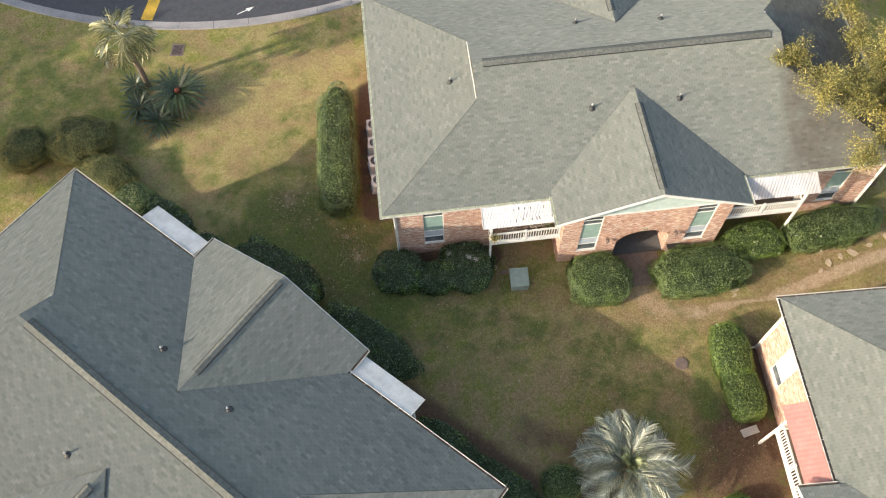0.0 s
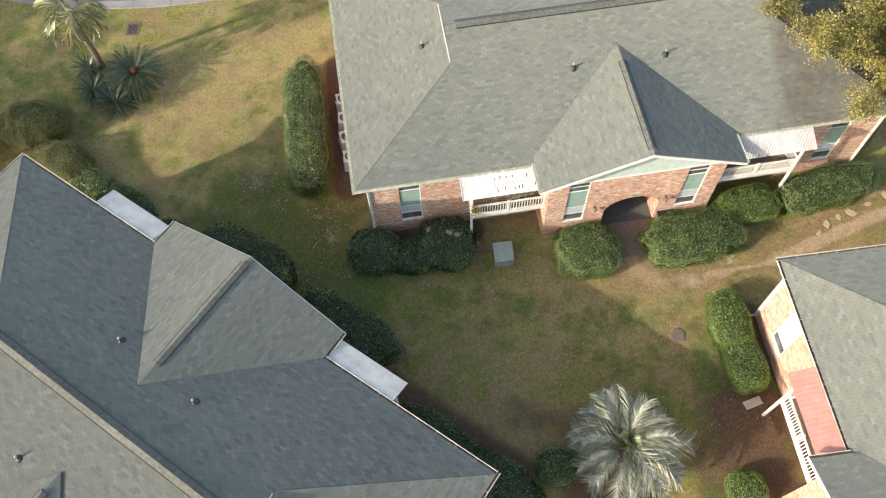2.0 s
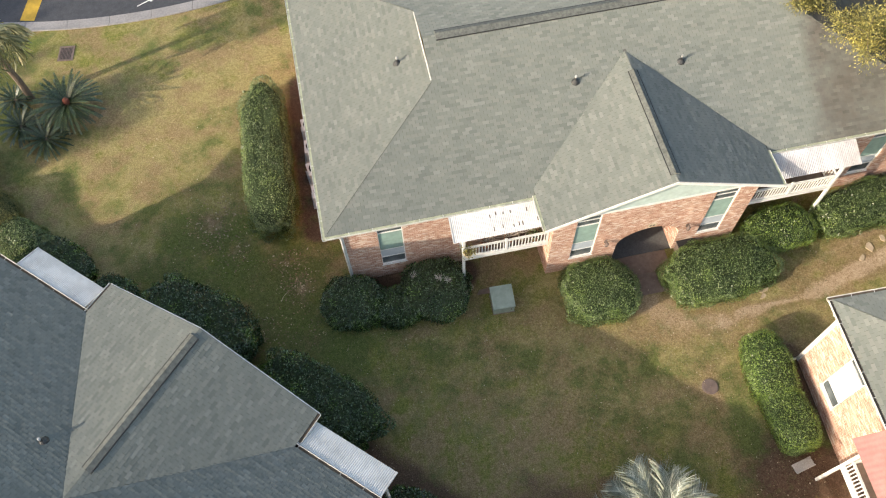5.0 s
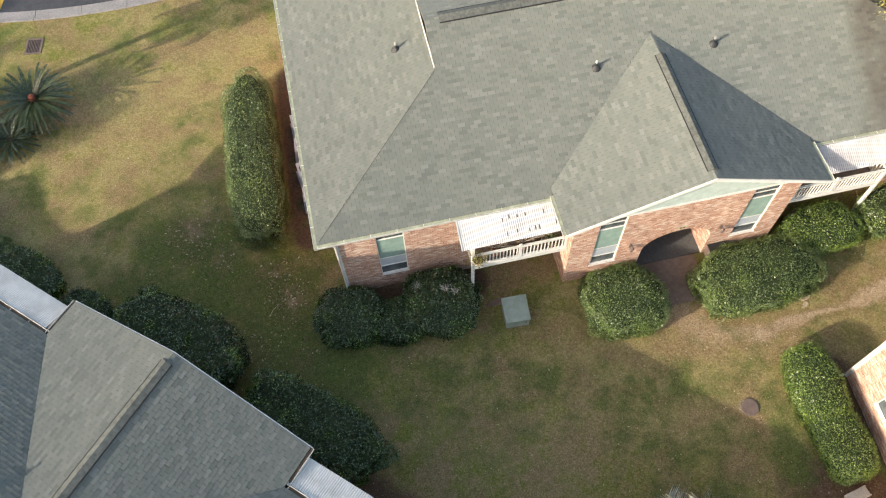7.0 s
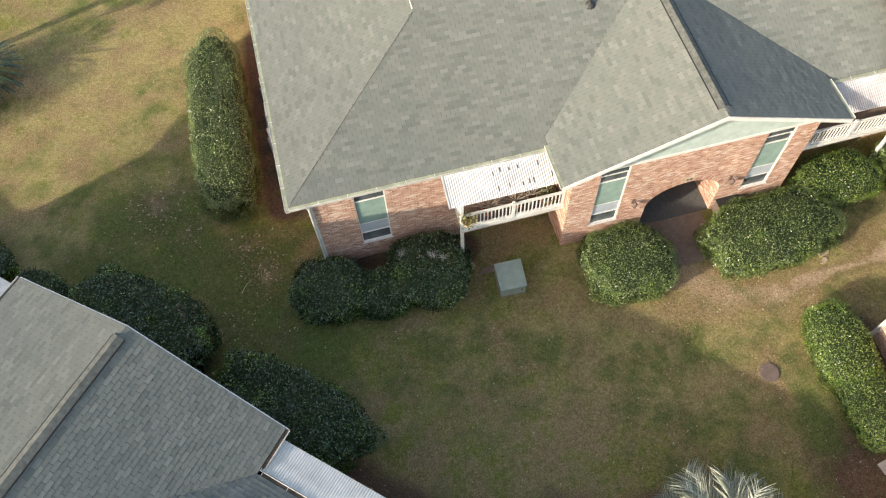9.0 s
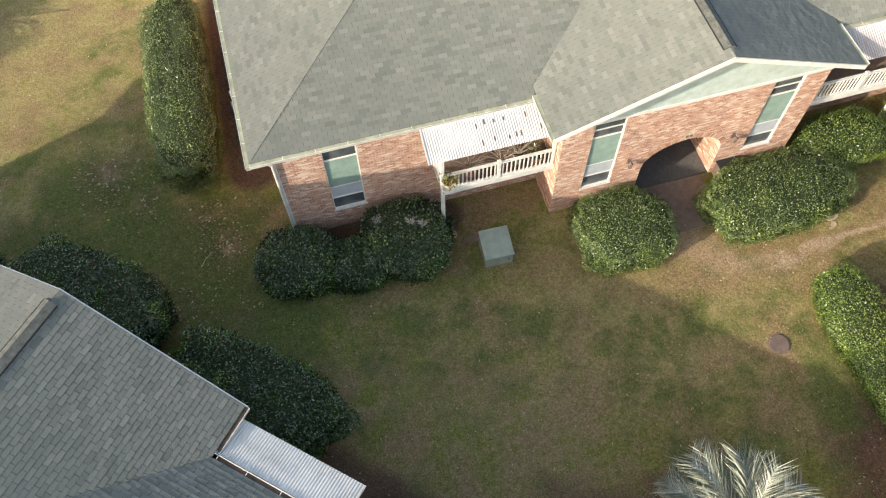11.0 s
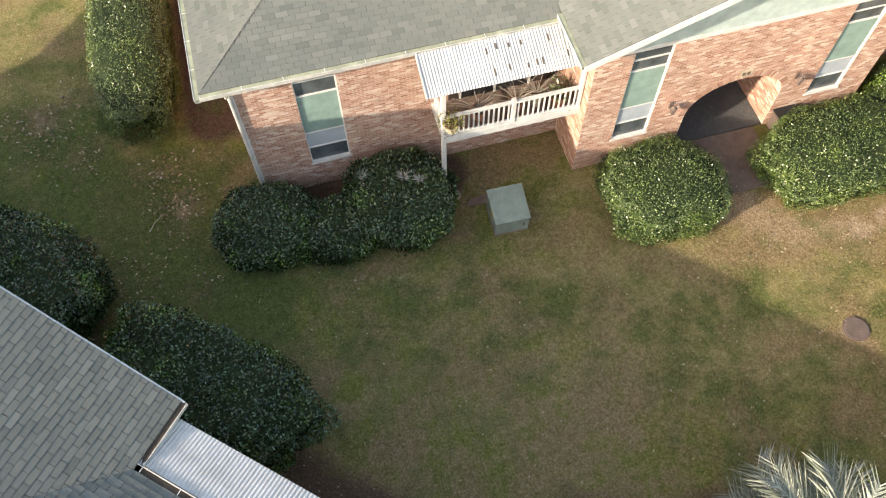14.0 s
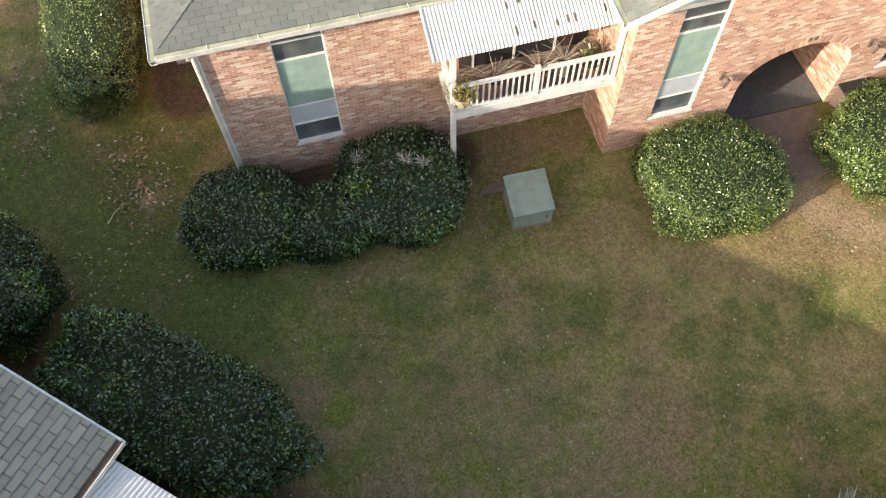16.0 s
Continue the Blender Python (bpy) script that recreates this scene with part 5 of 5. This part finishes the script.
def manhole():
    root = thing("manhole", pose(12.86, 12.4, -0.01), "round rusty brown iron manhole cover in bare soil", "manhole cover")
    part("frame", tube([(0, 0, -0.05), (0, 0, 0.02)], 0.35, 32), IRON, root)
    part("cover", tube([(0, 0, 0.0), (0, 0, 0.04)], 0.315, 32), IRON, root)
    bm = bmesh.new()
    for i in range(-3, 4):
        h = math.sqrt(max(0.0, 0.28 ** 2 - (i * 0.08) ** 2))
        add_box(bm, -h, h, i * 0.08 - 0.012, i * 0.08 + 0.012, 0.04, 0.047)
    tagged(part("ribs", bm, IRON, root), kind="stuff")


manhole()


def drain():
    root = thing("drain_grate", pose(-15.15, 38.25, 0, 0, 0, -8) @ Matrix.Diagonal((0.74, 0.9, 1, 1)), "dark square iron drain grate in a concrete frame", "drain")
    bm = bmesh.new()
    for bx in ((-0.58, 0.58, -0.6, -0.48), (-0.58, 0.58, 0.48, 0.6), (-0.58, -0.46, -0.48, 0.48), (0.46, 0.58, -0.48, 0.48)):
        add_box(bm, *bx, -0.05, 0.025)
    part("frame", bm, IRON, root)
    part("pit", box(-0.46, 0.46, -0.48, 0.48, -0.02, 0.0), BLACK, root)
    for i in range(9):
        part("bar", box(-0.44 + i * 0.105, -0.40 + i * 0.105, -0.48, 0.48, 0.0, 0.02), IRON, root)


drain()


def condenser():
    root = thing("air_conditioner", pose(-2.4, 29.75, 0, 0, 0, 4), "grey outdoor air-conditioning condenser with a round fan grille", "air conditioner", "condensers along the side wall")
    part("pad", box(-0.48, 0.48, -0.48, 0.48, -0.05, 0.06, 0.01), CONCRETE, root)
    part("body", box(-0.39, 0.39, -0.39, 0.39, 0.06, 0.78, 0.02), GREY_METAL, root)
    part("fan_well", tube([(0, 0, 0.78), (0, 0, 0.79)], 0.31, 24), BLACK, root)
    bm = bmesh.new()
    for r in (0.1, 0.2, 0.3):
        pts = [(r * math.cos(a), r * math.sin(a), 0.81) for a in [2 * math.pi * k / 20 for k in range(21)]]
        add_tube(bm, pts, [0.008] * 21, 4, False)
    part("grille", bm, GREY_METAL, root)
    part("motor", tube([(0, 0, 0.79), (0, 0, 0.83)], 0.085, 12), GREY_METAL, root)
    return root


ac = condenser()
for x, y, r in ((-2.42, 28.35, -3), (-2.45, 27.0, 8), (-2.38, 25.6, 2)):
    copy_thing(ac, pose(x, y, 0, 0, 0, r))


# walk out of the arch, with broken edges
def walk_slab():
    root = thing("walkway", label="brown stained concrete walk out of the arch", category="walkway", kind="structure")
    prev = 19.24
    for i, y in enumerate((18.2, 17.15)):
        part("slab", box(10.55, 13.15, y + 0.006, prev - 0.006, -0.06, 0.02, 0.008), WALKWAY, root)
        prev = y


walk_slab()
cab = thing("utility_cabinet", pose(13.95, 18.93, 0), "low brown utility cabinet with dark lid against brick", "cabinet")
part("body", box(-0.36, 0.36, -0.2, 0.24, -0.02, 0.7, 0.012), IRON, cab)
part("lid", box(-0.4, 0.4, -0.24, 0.26, 0.7, 0.76, 0.012), BLACK, cab)
sp = thing("splash_block", pose(15.38, 8.4, 0, 0, 0, 12) @ Matrix.Diagonal((0.8, 0.9, 1, 1)), "pale concrete splash block on bare soil", "splash block")
part("base", box(-0.55, 0.55, -0.22, 0.22, -0.03, 0.05, 0.015), CONCRETE, sp)
for s in (-1, 1):
    part("side_lip", box(-0.55, 0.55, s * 0.19 - 0.035, s * 0.19 + 0.035, 0.05, 0.1, 0.012), CONCRETE, sp)
part("end_lip", box(-0.55, -0.48, -0.155, 0.155, 0.05, 0.1, 0.012), CONCRETE, sp)
# broken pale paving along the worn path
def paving_fragment(x, y, r, turn, seed):
    rng = np.random.default_rng(seed)
    pts = []
    for k in range(7):
        t = 2 * math.pi * k / 7
        q = r * rng.uniform(0.6, 1.1)
        pts.append((q * 1.3 * math.cos(t), q * 0.75 * math.sin(t)))
    ob = part("paving_fragment", prism(pts, "z", -0.03, 0.012 + 0.01 * rng.uniform()), CONCRETE_TAN)
    ob.matrix_world = pose(x, y, 0, 0, 0, turn)
    tagged(ob, "pale broken paving stone in a worn path", "stone", "broken paving stones")


CONCRETE_TAN = make_plain("tan_stone", ((0.3, (0.36, 0.275, 0.185)), (0.7, (0.52, 0.42, 0.30))), 14)
for k, (px, py, pr) in enumerate(((16.87, 16.3, 0.24), (16.75, 15.95, 0.15), (22.6, 17.3, 0.26), (23.4, 17.6, 0.2), (24.2, 17.7, 0.28), (25.3, 18.1, 0.2), (22.0, 16.8, 0.16), (26.4, 18.5, 0.24))):
    paving_fragment(px, py, pr, k * 37, k)
stick = part("fallen_stick", tube([(0, 0, 0.03), (0.3, 0.05, 0.045), (0.62, 0.02, 0.03)], [0.012, 0.01, 0.006], 6), POT_PALE)
stick.matrix_world = pose(-5.0, 20.45, 0, 0, 0, 48)
tagged(stick, "thin pale dry stick on the lawn", "stick")
# hose ring by the porch post
hose = thing("garden_hose", pose(3.72, 19.25, 0), "coiled pale garden hose at a porch post", "hose")
part("coil", tube([(0.11 * math.cos(a) * (1 + 0.04 * a), 0.1 * math.sin(a) * (1 + 0.04 * a), 0.02 + 0.006 * a) for a in [0.42 * k for k in range(40)]], 0.013, 6), POT_PALE, hose)
flag = thing("stepping_stone", pose(4.5, 18.95, 0, 0, 0, 4) @ Matrix.Diagonal((1.3, 0.75, 1, 1)), "flat brown stone slab on the lawn", "stone")
part("stone", prism([(-0.42, -0.1), (0.1, -0.22), (0.45, -0.05), (0.3, 0.18), (-0.3, 0.16)], "z", -0.04, 0.03), WALKWAY, flag)
# painted stripe on the parking lot
st = part("painted_stripe", box(-0.42, 0.42, 0, 6.0, -0.128, -0.12), YELLOW)
st.matrix_world = pose(-17.5, 41.45, 0.0, 0, 0, -14)
tagged(st, "wide yellow painted stripe on asphalt", "road marking")


# white painted mark on the parking lot
mark = part("painted_mark", prism([(-0.7, -0.06), (0.15, -0.03), (0.2, -0.28), (0.75, 0.08), (0.1, 0.3), (0.12, 0.09), (-0.7, 0.06)], "z", -0.102, -0.094), WHITE)
mark.matrix_world = pose(-10.6, 41.35, 0, 0, 0, 24) @ Matrix.Diagonal((0.9, 0.6, 1, 1))
tagged(mark, "worn white painted arrow on asphalt", "road marking")
# pale stone in the mulch bed
pebble = part("stone", tube([(0, 0, -0.03), (0, 0, 0.02), (0.01, 0, 0.07), (0.01, 0, 0.1)], [0.07, 0.1, 0.085, 0.03], 9), WHITE)
pebble.matrix_world = pose(-0.67, 20.45, 0, 0, 0, 30)
tagged(pebble, "small white stone in brown mulch", "stone")


def dead_twigs(x, y, z, n, seed):
    """Pale leafless sprays standing out of a shrub."""
    rng = np.random.default_rng(seed)
    root = thing("dead_branch", pose(x, y, z), "pale leafless dead branch in a dark shrub", "branch", "dead branches in the shrub")
    bm = bmesh.new()
    add_tube(bm, [(0, 0, -0.4), (0.02, 0, -0.15), (0.03, 0.02, 0.02)], [0.012, 0.01, 0.006], 5)
    part("stem", bm, TWIG, root)
    bm = bmesh.new()
    for i in range(n):
        a, L = rng.uniform(0, 6.28), rng.uniform(0.05, 0.24)
        d = Vector((math.cos(a), math.sin(a), rng.uniform(0.0, 0.5))) * L
        add_tube(bm, [(0, 0, -0.12), d * 0.6, d], [0.006, 0.004, 0.003], 4, False)
    tagged(part("twigs", bm, TWIG_PALE, root), kind="stuff")


TWIG_PALE = make_plain("pale_dead_twig", ((0.3, (0.42, 0.40, 0.35)), (0.7, (0.62, 0.60, 0.54))), 30)
dead_twigs(2.3, 19.35, 1.54, 60, 4)
dead_twigs(2.68, 19.15, 1.53, 55, 5)
dead_twigs(1.2, 19.8, 1.33, 55, 6)


# ---- balcony pots ----
def pot_plant(at, r, h, potmat, leafmat, label, dry=False):
    rng = np.random.default_rng(int(at[0] * 100))
    root = thing("potted_plant", pose(*at), label, "potted plant", "pots on the balcony")
    part("pot", tube([(0, 0, 0), (0, 0, h * 0.85), (0, 0, h * 0.86), (0, 0, h)], [r * 0.7, r * 0.95, r * 1.06, r * 1.06], 14), potmat, root)
    part("soil", tube([(0, 0, h), (0, 0, h + 0.01)], r * 0.95, 12), MULCH, root)
    if dry:
        bm = bmesh.new()
        for i in range(26):
            a, e, L = rng.uniform(0, 6.28), rng.uniform(0.2, 1.3), rng.uniform(0.35, 0.9)
            d = Vector((math.cos(a) * math.cos(e) * 1.6, math.sin(a) * math.cos(e) * 0.5, math.sin(e))) * L
            add_tube(bm, [(0, 0, h), d * 0.5 + Vector((0, 0, h + 0.05)), d + Vector((0, 0, h - 0.06))], [0.01, 0.007, 0.004], 4, False)
        tagged(part("dry_growth", bm, TWIG, root), kind="stuff")
    else:
        n = 260
        p = rng.normal(size=(n, 3)) * np.array([r * 0.75, r * 0.75, r * 0.5]) + np.array([0, 0, h + r * 0.55])
        w = unit(rng.normal(size=(n, 3)) + np.array([0, 0, 0.4]))
        tagged(part("leaves", leaf_mesh("leaves", p, w, unit(np.cross(w, rng.normal(size=(n, 3)))), rng.uniform(0.07, 0.14, n), rng.uniform(0.02, 0.045, n)), leafmat, root), kind="stuff")


pot_plant((3.66, 19.40, 3.05), 0.2, 0.26, POT_PALE, LEAF_YELLOW, "pale hanging pot with yellow-green plant at a rail")
pot_plant((6.75, 19.85, 2.55), 0.24, 0.42, TERRACOTTA, LEAF_HEDGE, "terracotta pot with green plant on a balcony")
pot_plant((5.6, 19.95, 2.55), 0.2, 0.40, TERRACOTTA, LEAF_HEDGE, "terracotta pot with bare dry stems on a balcony", True)
pot_plant((4.55, 19.95, 2.55), 0.2, 0.38, TERRACOTTA, LEAF_HEDGE, "dark pot with tangled dry stems on a balcony", True)
pot_plant((6.2, 20.0, 2.55), 0.18, 0.45, POT_PALE, LEAF_HEDGE, "pale pot with tangled dry stems on a balcony", True)


# ---- fine cover of the lawn ----
def lawn_cover():
    rng = np.random.default_rng(11)
    n = 150000
    x, y = rng.uniform(-12, 20, n), rng.uniform(5, 30, n)
    ok = ((x > 6.9) | (y < 19.4) | (x < -2.4)) & ((y < 18.9) | (x < 7)) & (y > 5.5 - x * 0.9) & ((x < 16.3) | (y > 13.8)) & ~((x > -6) & (x < -2) & (y > 23))
    ok &= ~((x > 10.4) & (x < 13.3) & (y > 16.2)) & (np.hypot(x - 12.86, y - 12.4) > 0.5) & ~((abs(x - 4.97) < 0.66) & (abs(y - 18.1) < 0.7))
    clump = np.array([noise.noise(Vector((a * 0.7, b * 0.7, 3.0))) + 0.6 * noise.noise(Vector((a * 2.3, b * 2.3, 7.0))) for a, b in zip(x, y)])
    ok &= clump > rng.uniform(-0.9, 0.5, n)
    x, y = x[ok], y[ok]
    n = len(x)
    p = np.stack([x, y, np.full(n, -0.03)], 1)
    w = unit(np.stack([rng.normal(size=n) * 0.8, rng.normal(size=n) * 0.8, np.full(n, 0.75)], 1))
    s = unit(np.cross(w, rng.normal(size=(n, 3))))
    tagged(part("grass", leaf_mesh("grass", p, w, s, rng.uniform(0.05, 0.12, n), rng.uniform(0.008, 0.018, n)), GRASS_BLADE), "short tufted lawn grass, green and straw", "grass", kind="stuff")
    n = 5200
    x, y = rng.uniform(-12, 18, n), rng.uniform(7, 33, n)
    big = np.full(n, 0.8)
    for cx, cy, r, k, size in ((-7.8, 25.2, 0.75, 190, 1.25), (-4.1, 21.1, 0.45, 130, 1.25), (-4.5, 22.5, 0.5, 110, 1.25), (-5.6, 19.2, 0.6, 80, 1.2), (-6.8, 23.4, 0.4, 50, 1.2), (-3.6, 19.0, 0.5, 40, 1.1),
                               (12.2, 15.7, 0.9, 90, 0.68), (12.6, 14.7, 1.5, 170, 0.68), (14.4, 14.6, 1.0, 80, 0.68), (10.6, 15.4, 0.8, 60, 0.68), (13.0, 12.6, 0.9, 60, 0.68), (21.0, 16.6, 1.6, 120, 0.7)):
        x, y, big = np.append(x, rng.normal(cx, r, k)), np.append(y, rng.normal(cy, r, k)), np.append(big, np.full(k, size))
    ok = ((x > 6.9) | (y < 19.6) | (x < -2.4)) & ((y < 18.9) | (x < -2.4)) & (y > 6 - x * 0.9) & ((x < 16) | (y > 13.9)) & ~((x > -6) & (x < -2) & (y > 23))
    p = np.stack([x, y, np.full(len(x), 0.045)], 1)[ok]
    big = big[ok]
    n = len(p)
    a = rng.uniform(0, 6.28, n)
    w = unit(np.stack([np.cos(a), np.sin(a), rng.normal(size=n) * 0.2], 1))
    s = unit(np.cross(w, np.array([[0, 0, 1.0]]) + rng.normal(size=(n, 3)) * 0.25))
    tagged(part("fallen_leaves", leaf_mesh("fallen_leaves", p, w, s, rng.uniform(0.05, 0.13, n) * big, rng.uniform(0.03, 0.07, n) * big), LITTER), "scattered dry tan fallen leaves on the lawn", "leaf litter", kind="stuff")


GRASS_BLADE = make_leaf("grass_blade", (0.075, 0.085, 0.03), (0.155, 0.15, 0.062), (0.34, 0.29, 0.15), 0.8)
LITTER = make_leaf("dry_leaf", (0.18, 0.12, 0.065), (0.29, 0.21, 0.125), (0.47, 0.385, 0.27), 0.8)
lawn_cover()
